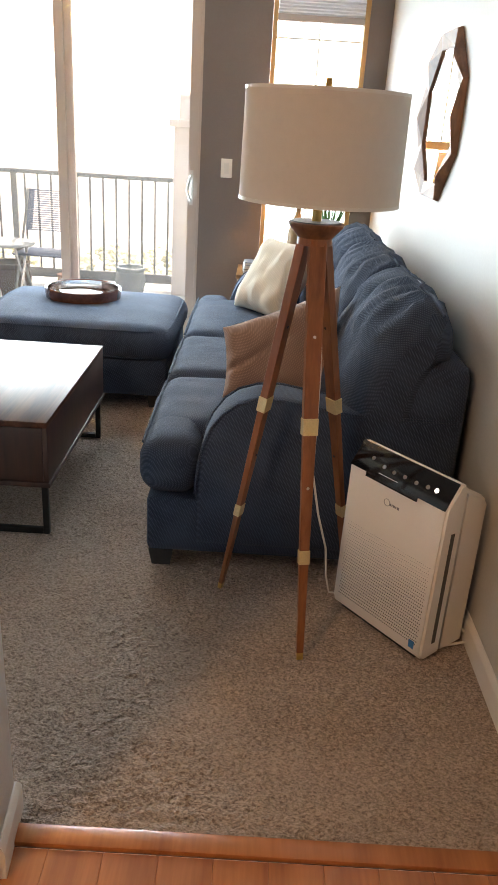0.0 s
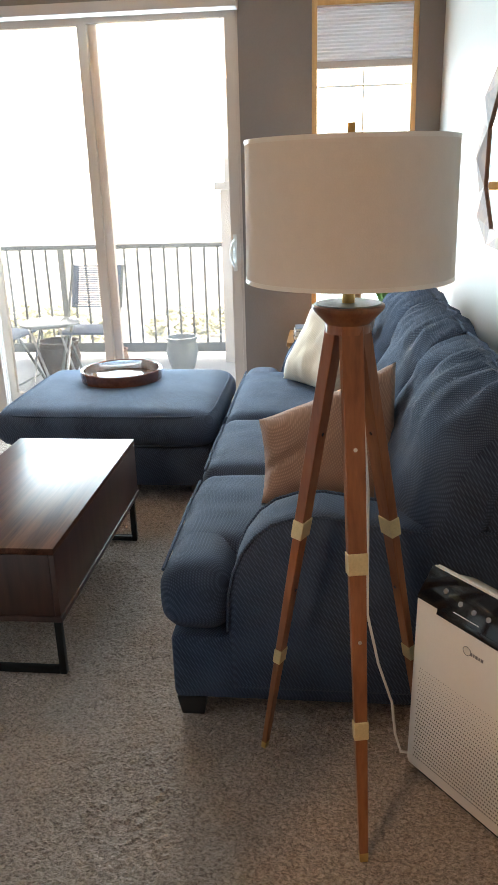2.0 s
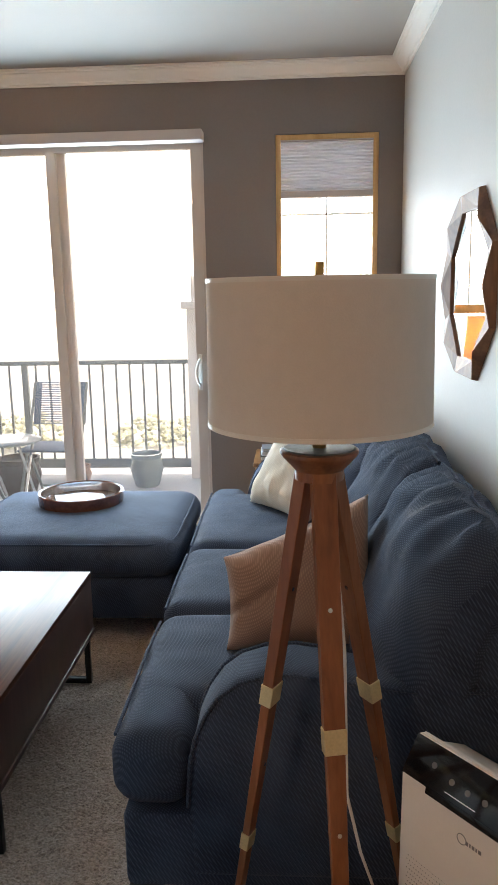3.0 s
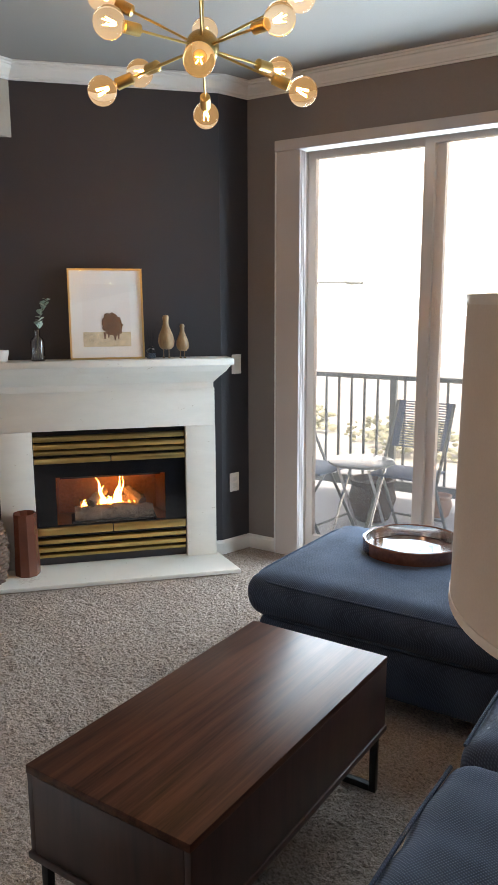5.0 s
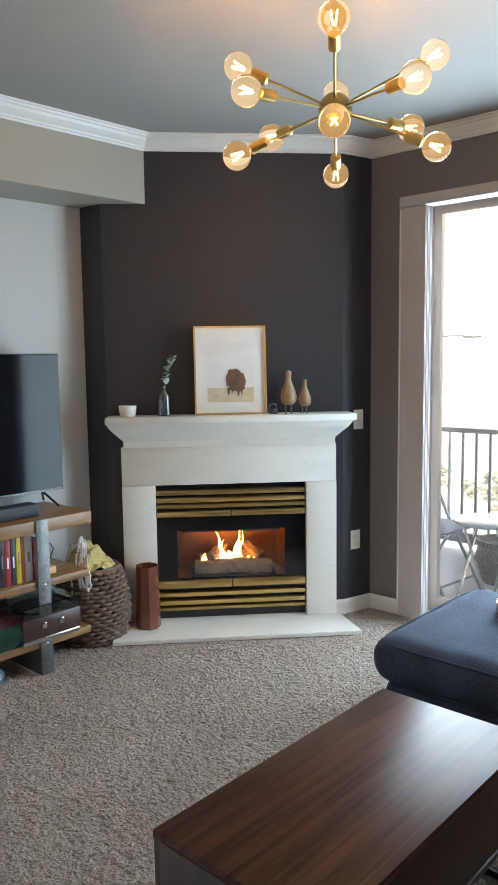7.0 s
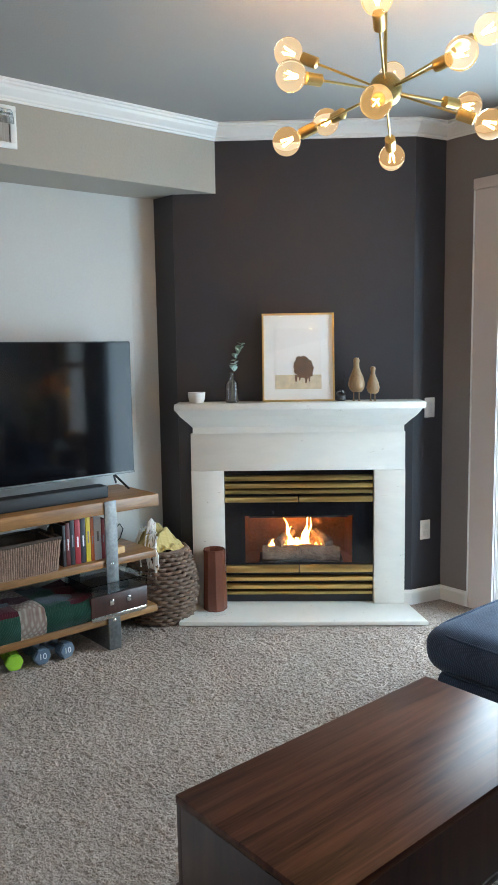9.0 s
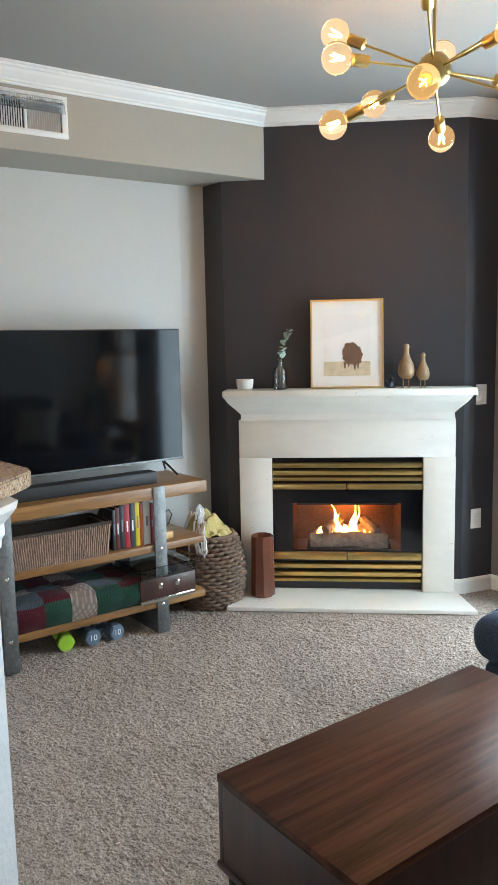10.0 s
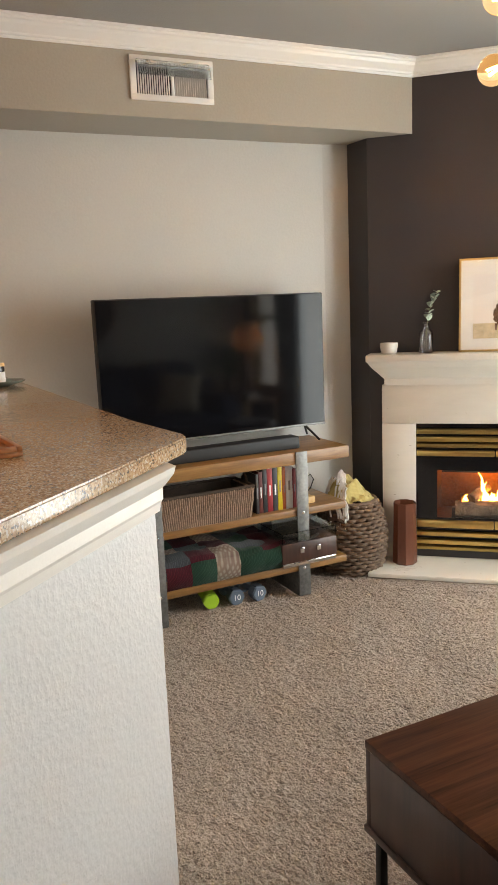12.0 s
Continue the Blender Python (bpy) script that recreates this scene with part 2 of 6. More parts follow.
NAVY = woven("navy_woven_fabric", (0.062, 0.088, 0.138), (0.019, 0.028, 0.049), 0.0056, relief=0.6, sheen=0.04)
CREAM = woven("cream_ribbed_cloth", (0.66, 0.56, 0.44), (0.54, 0.45, 0.35), 0.007, relief=0.4)
RUST = woven("rust_brown_knit", (0.36, 0.215, 0.155), (0.22, 0.125, 0.09), 0.006, relief=0.35)
OLIVE = woven("olive_yellow_wool", (0.60, 0.48, 0.20), (0.42, 0.32, 0.12), 0.005)
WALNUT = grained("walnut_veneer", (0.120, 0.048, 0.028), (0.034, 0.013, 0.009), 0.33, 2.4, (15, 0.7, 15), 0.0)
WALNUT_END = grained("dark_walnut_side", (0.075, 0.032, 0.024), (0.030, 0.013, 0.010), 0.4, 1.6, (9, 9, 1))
WALNUT.node_tree.nodes["Principled BSDF"].inputs["Specular IOR Level"].default_value = 0.10
LEGWOOD = grained("reddish_lamp_wood", (0.33, 0.125, 0.050), (0.17, 0.055, 0.022), 0.38, 2.5, (10, 10, 0.7), 0.1)
SHELFWOOD = grained("honey_brown_shelf_wood", (0.36, 0.17, 0.055), (0.13, 0.052, 0.018), 0.4, 2.0, (10, 1, 10))
OAKFLOOR = grained("orange_oak_boards", (0.50, 0.19, 0.065), (0.30, 0.095, 0.030), 0.28, 1.5, (12, 1, 12), 0.2)
FRAMEWOOD = grained("faceted_mirror_wood", (0.30, 0.14, 0.07), (0.12, 0.050, 0.025), 0.45, 3.0, (6, 6, 1))
PALEWOOD = grained("tan_window_wood", (0.66, 0.42, 0.19), (0.54, 0.31, 0.12), 0.45, 2.5, (8, 8, 1))
MARBLE = veined("cream_marble", (0.86, 0.82, 0.75), (0.42, 0.33, 0.25), 0.3)
GRANITE = speckled("speckled_counter_stone", [(0.0, (0.42, 0.26, 0.155)), (0.35, (0.49, 0.34, 0.22)), (0.6, (0.31, 0.18, 0.10)), (0.8, (0.54, 0.46, 0.37)), (0.93, (0.10, 0.085, 0.07))], 260, 0.14)
STEEL = material("dark_forged_steel", (0.19, 0.19, 0.185), 0.55, 0.8, scale=14, vary=0.35, bump=0.3, fine=60)
CHROME = material("chrome", (0.8, 0.8, 0.8), 0.12, 1.0, vary=0.03, bump=0)
SATIN = material("satin_brass", (0.74, 0.62, 0.36), 0.42, 0.55, scale=10, vary=0.12, bump=0.05)
DARKBRASS = material("tarnished_brass", (0.42, 0.30, 0.12), 0.3, 1.0, scale=8, vary=0.25, bump=0.02)
GLOSSBLACK = material("gloss_black_panel", (0.008, 0.008, 0.010), 0.12, vary=0.05, bump=0)
SCREEN = material("dark_screen_glass", (0.004, 0.004, 0.005), 0.07, vary=0.02, bump=0, spec=0.17)
MATTBLACK = material("matt_black_plastic", (0.015, 0.015, 0.017), 0.6, vary=0.1)
SOOT = material("firebox_copper_panel", (0.42, 0.21, 0.10), 0.42, 0.55, scale=7, vary=0.35, bump=0.6, fine=60, depth=0.004)
BARK = material("ceramic_log_bark", (0.16, 0.11, 0.08), 0.95, scale=15, vary=0.5, bump=1.0, fine=50, depth=0.008)
EMBER = glowing("embers", (1.0, 0.30, 0.05), 10.0)
FLAME = glowing("flames", (1.0, 0.45, 0.11), 16.0)
FILAMENT = glowing("filament", (1.0, 0.52, 0.14), 130.0)
BULBGLASS = glass("amber_bulb_glass", (1.0, 0.91, 0.74))
bulb_bsdf = BULBGLASS.node_tree.nodes["Principled BSDF"]
bulb_bsdf.inputs["IOR"].default_value = 1.06
bulb_bsdf.inputs["Emission Color"].default_value = (1.0, 0.62, 0.26, 1)
bulb_bsdf.inputs["Emission Strength"].default_value = 0.14
HALLGLOW = glowing("opal_diffuser", (1.0, 0.70, 0.44), 54.0)
LAMPGLOW = glowing("lamp_bulb", (1.0, 0.56, 0.22), 120.0)
OPAL = material("unlit_opal_bulb", (0.82, 0.80, 0.76), 0.3, vary=0.02, bump=0)
WICKER = material("brown_wicker", (0.16, 0.095, 0.064), 0.7, scale=25, vary=0.45, bump=0.5, fine=150)
WICKERLIGHT = material("tan_woven_rope", (0.27, 0.165, 0.115), 0.7, scale=25, vary=0.5, bump=0.5, fine=150)
WICKERDARK = material("dark_wicker_lining", (0.05, 0.03, 0.02), 0.8, scale=25, vary=0.4, bump=0.5, fine=150)
CERAMIC = material("glazed_brown_ceramic", (0.16, 0.050, 0.030), 0.22, scale=6, vary=0.3, bump=0.05, coat=0.3)
BOWL = material("white_stoneware", (0.78, 0.76, 0.72), 0.5, scale=60, vary=0.08, bump=0.1)
LEAF = material("eucalyptus_leaf", (0.34, 0.46, 0.40), 0.6, scale=20, vary=0.25, bump=0.1)
PLANTLEAF = material("green_plant_leaf", (0.08, 0.20, 0.05), 0.5, scale=20, vary=0.3, bump=0.1)
STEM = material("grey_green_stem", (0.16, 0.17, 0.10), 0.7, vary=0.2)
GOLD = material("thin_gold_frame", (0.75, 0.55, 0.27), 0.3, 1.0, vary=0.05, bump=0)
PAPER = material("white_mat_board", (0.80, 0.78, 0.75), 0.8, scale=40, vary=0.02, bump=0.05)
SKYPRINT = material("pale_printed_sky", (0.78, 0.74, 0.71), 0.8, scale=4, vary=0.03, bump=0)
COVERBLUE = material("blue_grey_cover", (0.26, 0.32, 0.40), 0.45, scale=8, vary=0.2, bump=0.02)
GRASSPRINT = material("tan_printed_field", (0.62, 0.50, 0.34), 0.8, scale=30, vary=0.35, bump=0)
BROWNPRINT = material("brown_printed_shape", (0.15, 0.066, 0.032), 0.8, scale=40, vary=0.8, bump=0)
DUCKWOOD = grained("carved_brown_wood", (0.42, 0.27, 0.14), (0.22, 0.125, 0.06), 0.4, 3.0, (8, 8, 1))
GREYPRINT = material("grey_print", (0.20, 0.20, 0.21), 0.6, vary=0.05, bump=0)
STICKER = material("blue_sticker", (0.03, 0.20, 0.48), 0.5, vary=0.05, bump=0)
LED = glowing("white_indicator", (1, 1, 1), 2.0)
HOLES = material("dark_perforation", (0.10, 0.09, 0.08), 0.8, vary=0.1, bump=0)
VINYL = material("white_vinyl_frame", (0.74, 0.73, 0.71), 0.4, scale=5, vary=0.03, bump=0.03)
# the door's white vinyl again, its backlit shade put into the colour
VINYL_BACKLIT = material("backlit_vinyl_frame", (0.56, 0.49, 0.44), 0.4, scale=5, vary=0.03, bump=0.03)
BLINDCLOTH = material("pale_pink_grey_blind", (0.50, 0.44, 0.415), 0.7, scale=3, vary=0.05, bump=0.1)
CELLSHADE = material("white_cellular_shade", (0.80, 0.80, 0.82), 0.9, scale=5, vary=0.03, bump=0.1)


def lets_light_through(m, colour, share):
    """Thin cloth: part of the light that falls on its back comes out at its front."""
    cs = m.node_tree
    cloth = cs.nodes.new("ShaderNodeBsdfTranslucent")
    cloth.inputs["Color"].default_value = (*colour, 1)
    mix = cs.nodes.new("ShaderNodeMixShader")
    mix.inputs["Fac"].default_value = share
    cs.links.new(cs.nodes["Principled BSDF"].outputs[0], mix.inputs[1])
    cs.links.new(cloth.outputs[0], mix.inputs[2])
    cs.links.new(mix.outputs[0], cs.nodes["Material Output"].inputs["Surface"])


lets_light_through(CELLSHADE, (0.85, 0.87, 0.92), 0.16)
lets_light_through(SHADE, (0.80, 0.74, 0.66), 0.14)
LAMPSHADE = material("cream_lamp_shade", (0.70, 0.60, 0.45), 0.9, scale=40, vary=0.04, bump=0.2, fine=400)
lets_light_through(LAMPSHADE, (0.90, 0.66, 0.36), 0.40)
MIRROR = material("silvered_mirror", (0.92, 0.92, 0.92), 0.01, 1.0, vary=0.0, bump=0)
IRON = material("grey_green_iron", (0.16, 0.18, 0.165), 0.5, 0.3, vary=0.15)
MESHBLUE = material("slate_blue_sling", (0.10, 0.15, 0.23), 0.8, scale=40, vary=0.2)
GLAZE = material("sage_glazed_pot", (0.16, 0.20, 0.18), 0.25, scale=8, vary=0.25, coat=0.3)
PATIO = material("grey_patio_glass", (0.30, 0.35, 0.36), 0.2, scale=10, vary=0.1, bump=0)
TERRACOTTA = material("terracotta", (0.45, 0.27, 0.18), 0.85, scale=10, vary=0.2)
QGREEN = woven("green_quilt_cloth", (0.035, 0.11, 0.075), (0.018, 0.06, 0.04), 0.006)
QRED = woven("burgundy_quilt_cloth", (0.16, 0.022, 0.035), (0.07, 0.012, 0.018), 0.006)
QCREAM = woven("cream_plaid_quilt_cloth", (0.55, 0.47, 0.38), (0.30, 0.16, 0.14), 0.02)
QNAVY = woven("slate_quilt_cloth", (0.13, 0.16, 0.18), (0.05, 0.06, 0.08), 0.008)
COPPER = grained("copper_brown_tray_wood", (0.17, 0.062, 0.035), (0.075, 0.026, 0.015), 0.25, 2.5, (6, 6, 6), 0.4)
NEON = material("lime_vinyl", (0.35, 0.62, 0.05), 0.5, vary=0.05)
SLATE = material("blue_grey_vinyl", (0.11, 0.15, 0.20), 0.5, vary=0.05)
WHITEINK = material("white_ink", (0.8, 0.8, 0.8), 0.6, vary=0.02, bump=0)
CORD = material("white_cord", (0.7, 0.68, 0.64), 0.5, vary=0.02, bump=0)
ACRYLIC = glass("clear_acrylic", (0.80, 0.87, 0.90), 0.03)
FARROOF = material("far_roof", (0.30, 0.28, 0.27), 0.9, scale=0.5, vary=0.15)
FARGREEN = material("far_shrubs", (0.36, 0.36, 0.25), 0.9, scale=0.4, vary=0.4, bump=0)

# ---- mesh helpers ----
def mesh_object(name, bm, mat, smooth=None):
    me = bpy.data.meshes.new(name)
    bmesh.ops.recalc_face_normals(bm, faces=bm.faces)
    bm.to_mesh(me)
    bm.free()
    for m in mat if isinstance(mat, (list, tuple)) else (mat,):
        me.materials.append(m)
    if smooth is not None:
        for p in me.polygons:
            p.use_smooth = True
        me.set_sharp_from_angle(angle=radians(smooth))
    return new(name, me)


def part(name, bm, mat, parent, label="", smooth=40):
    ob = mesh_object(name, bm, mat, smooth)
    ob.parent = parent
    if label:
        tagged(ob, label)
    return ob


def thing(name, m, label, category, group=""):
    ob = new(name)
    ob.empty_display_size = 0.05
    ob.matrix_world = m
    return tagged(ob, label, category, group)


def structure(name, bm, mat, label, category, smooth=None):
    return tagged(mesh_object(name, bm, mat, smooth), label, category, kind="structure")


def box(bm, x0, x1, y0, y1, z0, z1, bevel=0.0, m=None, seg=2):
    r = bmesh.ops.create_cube(bm, size=1.0)
    vs = r["verts"]
    bmesh.ops.scale(bm, vec=(x1 - x0, y1 - y0, z1 - z0), verts=vs)
    bmesh.ops.translate(bm, vec=((x0 + x1) / 2, (y0 + y1) / 2, (z0 + z1) / 2), verts=vs)
    if m is not None:
        bmesh.ops.transform(bm, matrix=m, verts=vs)
    if bevel:
        es = list({e for v in vs for e in v.link_edges})
        bmesh.ops.bevel(bm, geom=es, offset=bevel, segments=seg, profile=0.5, affect="EDGES")
    return bm


def holed_plate(x0, x1, z0, z1, u0, u1, w0, w1, y0, y1):
    """An upright plate with one rectangular opening through it."""
    bm = bmesh.new()
    rings = []
    for a0, a1, c0, c1 in ((x0, x1, z0, z1), (u0, u1, w0, w1)):
        for y in (y0, y1):
            rings.append([bm.verts.new(p) for p in ((a0, y, c0), (a1, y, c0), (a1, y, c1), (a0, y, c1))])
    for p, q in ((0, 2), (2, 3), (3, 1), (1, 0)):
        for k in range(4):
            bm.faces.new((rings[p][k], rings[p][(k + 1) % 4], rings[q][(k + 1) % 4], rings[q][k]))
    return bm


def slab(x0, x1, y0, y1, z0, z1, bevel=0.0):
    return box(bmesh.new(), x0, x1, y0, y1, z0, z1, bevel)


def prism(bm, points, z0, z1, bevel=0.0):
    """A flat outline drawn upwards."""
    low = [bm.verts.new((x, y, z0)) for x, y in points]
    f = bm.faces.new(low)
    top = bmesh.ops.extrude_face_region(bm, geom=[f])
    vs = [v for v in top["geom"] if isinstance(v, bmesh.types.BMVert)]
    bmesh.ops.translate(bm, vec=(0, 0, z1 - z0), verts=vs)
    if bevel:
        es = list({e for v in vs + low for e in v.link_edges})
        bmesh.ops.bevel(bm, geom=es, offset=bevel, segments=2, affect="EDGES")
    return bm


def rod(bm, a, b, r0, r1=None, seg=16, caps=True):
    a, b = Vector(a), Vector(b)
    d = b - a
    m = Matrix.Translation((a + b) / 2) @ d.to_track_quat("Z", "Y").to_matrix().to_4x4()
    bmesh.ops.create_cone(bm, cap_ends=caps, segments=seg, radius1=r0, radius2=r0 if r1 is None else r1, depth=d.length, matrix=m)
    return bm


def lathe(bm, profile, seg=32, m=None):
    """Turns a profile of (radius, height) round the z axis."""
    rings = []
    for r, z in profile:
        if r < 1e-5:
            rings.append([bm.verts.new((0, 0, z))] * seg)
        else:
            rings.append([bm.verts.new((r * math.cos(2 * math.pi * k / seg), r * math.sin(2 * math.pi * k / seg), z)) for k in range(seg)])
    for a, b in zip(rings, rings[1:]):
        for k in range(seg):
            vs = []
            for v in (a[k], a[(k + 1) % seg], b[(k + 1) % seg], b[k]):
                if v not in vs:
                    vs.append(v)
            if len(vs) > 2:
                bm.faces.new(vs)
    if m is not None:
        bmesh.ops.transform(bm, matrix=m, verts=list({v for ring in rings for v in ring}))
    return bm


def tube(bm, points, r, seg=8, closed=False):
    """A round bar along a line of points."""
    pts = [Vector(p) for p in points]
    n = len(pts)
    rings, side = [], None
    for i, p in enumerate(pts):
        if closed:
            d = pts[(i + 1) % n] - pts[i - 1]
        else:
            d = pts[min(i + 1, n - 1)] - pts[max(i - 1, 0)]
        d.normalize()
        if side is None:
            side = d.orthogonal().normalized()
        side = (side - d * side.dot(d)).normalized()
        up = d.cross(side)
        rr = r[i] if isinstance(r, (list, tuple)) else r
        rings.append([bm.verts.new(p + rr * (math.cos(2 * math.pi * k / seg) * side + math.sin(2 * math.pi * k / seg) * up)) for k in range(seg)])
    pairs = list(zip(rings, rings[1:])) + ([(rings[-1], rings[0])] if closed else [])
    for a, b in pairs:
        for k in range(seg):
            bm.faces.new((a[k], a[(k + 1) % seg], b[(k + 1) % seg], b[k]))
    if not closed:
        bm.faces.new(rings[0][::-1])
        bm.faces.new(rings[-1])
    return bm


def cushion(sx, sy, sz, edge=0.12, puff=0.03, wrinkle=0.006, seed=0, n=18):
    """A stuffed cushion: a box with rounded, bulging sides and soft folds, centred on its base."""
    bm = bmesh.new()
    bmesh.ops.create_cube(bm, size=2.0)
    bmesh.ops.subdivide_edges(bm, edges=bm.edges, cuts=n, use_grid_fill=True)
    h = Vector((sx / 2, sy / 2, sz / 2))
    r = min(edge, sx / 2.05, sy / 2.05, sz / 2.05)
    for v in bm.verts:
        p = Vector((v.co.x * h.x, v.co.y * h.y, v.co.z * h.z))
        core = Vector([max(-h[k] + r, min(h[k] - r, p[k])) for k in range(3)])
        d = p - core
        q = core + d.normalized() * r if d.length > 1e-6 else p
        bx, by, bz = (1 - v.co.x ** 2), (1 - v.co.y ** 2), (1 - v.co.z ** 2)
        q.z += math.copysign(puff, v.co.z) * bx * by * abs(v.co.z)
        q.x += math.copysign(puff * 0.5, v.co.x) * by * bz * abs(v.co.x)
        q.y += math.copysign(puff * 0.5, v.co.y) * bx * bz * abs(v.co.y)
        w = noise.noise(Vector((q.x * 3 + seed * 7.1, q.y * 9, q.z * 5))) + 0.5 * noise.noise(Vector((q.x * 11, q.y * 13 + seed * 3.3, q.z * 9)))
        v.co = q + q.normalized() * w * wrinkle
        v.co.z += h.z
    return bm


# ---- the shell ----
XR, YB, XL, ZC = 0.965, 5.56, -3.76, 2.752
YF = -2.2
WB, WA, WC = (-3.74, YF), (-3.345, 4.19), (-3.316, 4.338)
SF = (-3.262, YF + 0.01)
DL, DR = (-3.14, 4.35), (-2.22, 5.35)
FP = pose(-2.68, 4.85, 0, 0, 0, 47.4)


def on_breast(x, y):
    p = FP @ Vector((x, y, 0))
    return p.x, p.y


# carpet: a sheet whose pile is uneven tuft by tuft
nx, ny = 740, 690
gx, gy = np.linspace(XL - 0.1, XR + 0.1, nx), np.linspace(1.515, YB + 0.17, ny)
rnd = np.random.default_rng(7)
pile = rnd.normal(0, 1, (ny, nx))
coarse = np.kron(rnd.normal(0, 1, (ny // 4 + 1, nx // 4 + 1)), np.ones((4, 4)))[:ny, :nx]
for _ in range(2):
    coarse = (coarse + np.roll(coarse, 1, 0) + np.roll(coarse, 1, 1) + np.roll(coarse, -1, 0) + np.roll(coarse, -1, 1)) / 5
pile = (pile + 0.5 * np.roll(pile, 1, 1) + 0.5 * np.roll(pile, 1, 0)) / 1.5
height = np.clip(-0.005 + 0.0024 * pile + 0.0022 * coarse, -0.016, 0.005)
gX, gY = np.meshgrid(gx, gy)
co = np.stack([gX + rnd.uniform(-0.003, 0.003, gX.shape), gY + rnd.uniform(-0.003, 0.003, gX.shape), height], -1).reshape(-1, 3)
co[:nx, 1] = 1.515
ii = (np.arange(ny - 1)[:, None] * nx + np.arange(nx - 1)[None, :]).ravel()
me = bpy.data.meshes.new("floor")
me.from_pydata(co.tolist(), [], np.stack([ii, ii + 1, ii + nx + 1, ii + nx], -1).tolist())
me.materials.append(CARPET)
tagged(new("floor", me), "grey-brown cut pile carpet floor", "carpet", kind="structure")
hall = structure("floor_hall", slab(XL - 0.2, XR + 0.2, YF - 0.2, 1.485, -0.12, -0.012), MATTBLACK, "orange-brown wood plank floor", "wood floor")
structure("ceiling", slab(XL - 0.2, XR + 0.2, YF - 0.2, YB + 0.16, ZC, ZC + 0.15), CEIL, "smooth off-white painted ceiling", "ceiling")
structure("wall_east", slab(XR, XR + 0.15, YF, YB + 0.16, 0, ZC), PALE, "pale grey painted wall with soft sheen", "wall")
structure("wall_west", prism(bmesh.new(), [WB, WA, WC, (-3.36, 4.47), (-3.40, YB), (XL - 0.13, YB), (XL - 0.13, YF)], 0, ZC), PALE, "pale grey painted wall behind the television", "wall")
structure("wall_south", slab(XL - 0.15, XR + 0.15, YF - 0.15, YF, 0, ZC), TAUPE, "taupe painted wall", "wall")

# back wall with the sliding door and the window
SX0, SX1, SZ1 = -1.83, -0.172, 2.395
WX0, WX1, WZ0, WZ1 = 0.242, 0.828, 0.62, 2.378
WT = 0.16
bm = bmesh.new()
for x0, x1, z0, z1 in ((XL - 0.15, SX0, 0, ZC), (SX0, SX1, SZ1, ZC), (SX1, WX0, 0, ZC), (WX0, WX1, 0, WZ0), (WX0, WX1, WZ1, ZC), (WX1, XR, 0, ZC)):
    box(bm, x0, x1, YB, YB + WT, z0, z1)
structure("wall_north", bm, TAUPE, "taupe painted wall with sliding door and window", "wall")

# angled chimney breast, open at the firebox
hw = 0.679
bm = holed_plate(-hw, hw, 0, ZC, -0.415, 0.448, 0.075, 0.80, 0.0, 0.10)
bm.transform(FP)
structure("wall_chimney", bm, DARK, "charcoal painted angled chimney breast wall", "wall")
structure("wall_chimney_west", prism(bmesh.new(), [DL, (WC[0] + 0.001, WC[1]), (-3.34, 4.45), (-3.21, 4.42)], 0, ZC), DARK, "charcoal painted return of the chimney breast", "wall")
structure("wall_chimney_east", prism(bmesh.new(), [DR, (-2.166, 5.559), (-2.30, 5.559), (-2.295, 5.42)], 0, ZC), DARK, "charcoal painted return of the chimney breast", "wall")
structure("soffit", prism(bmesh.new(), [(-2.975, 4.53), (XL, 4.53), (XL, YF), (SF[0], YF)], 2.388, ZC), SOFFIT, "taupe painted dropped soffit", "soffit")


def moulding(name, line, profile, mat, label, category, close=False):
    """A strip of trim along a line on plan. The profile gives (out from the wall, height); the room lies to the left of the line."""
    pts = [Vector(p) for p in line]
    n = len(pts)
    rings = []
    bm = bmesh.new()
    for i, p in enumerate(pts):
        a = (p - pts[i - 1]).normalized() if i else None
        b = (pts[i + 1] - p).normalized() if i < n - 1 else None
        na = Vector((-a.y, a.x)) if a else None
        nb = Vector((-b.y, b.x)) if b else None
        if na and nb:
            k = (na + nb).normalized()
            k = k / max(0.3, k.dot(na))
        else:
            k = na or nb
        rings.append([bm.verts.new((p.x + k.x * o, p.y + k.y * o, z)) for o, z in profile])
    m = len(profile)
    for r0, r1 in zip(rings, rings[1:]):
        for j in range(m):
            bm.faces.new((r0[j], r0[(j + 1) % m], r1[(j + 1) % m], r1[j]))
    bm.faces.new(rings[0])
    bm.faces.new(rings[-1][::-1])
    return structure(name, bm, mat, label, category)


CROWN = [(0.001, 2.670), (0.010, 2.670), (0.012, 2.679), (0.019, 2.681), (0.022, 2.690), (0.034, 2.700), (0.050, 2.715), (0.057, 2.728), (0.067, 2.731), (0.070, 2.740), (0.081, 2.742), (0.081, 2.751), (0.001, 2.751)]
moulding("trim_crown", [(XR, YF + 0.01), (XR, YB), (-2.166, YB), DR, (-2.975, 4.528), SF], CROWN, TRIM, "white stepped crown moulding", "crown moulding")
BASE = [(0.001, 0.0), (0.014, 0.0), (0.014, 0.070), (0.009, 0.082), (0.005, 0.088), (0.001, 0.088)]
moulding("baseboard_east", [(XR, YF + 0.01), (XR, YB)], BASE, TRIM, "white painted baseboard", "baseboard")
moulding("baseboard_north_east", [(XR - 0.016, YB), (SX1 + 0.03, YB)], BASE, TRIM, "white painted baseboard", "baseboard")
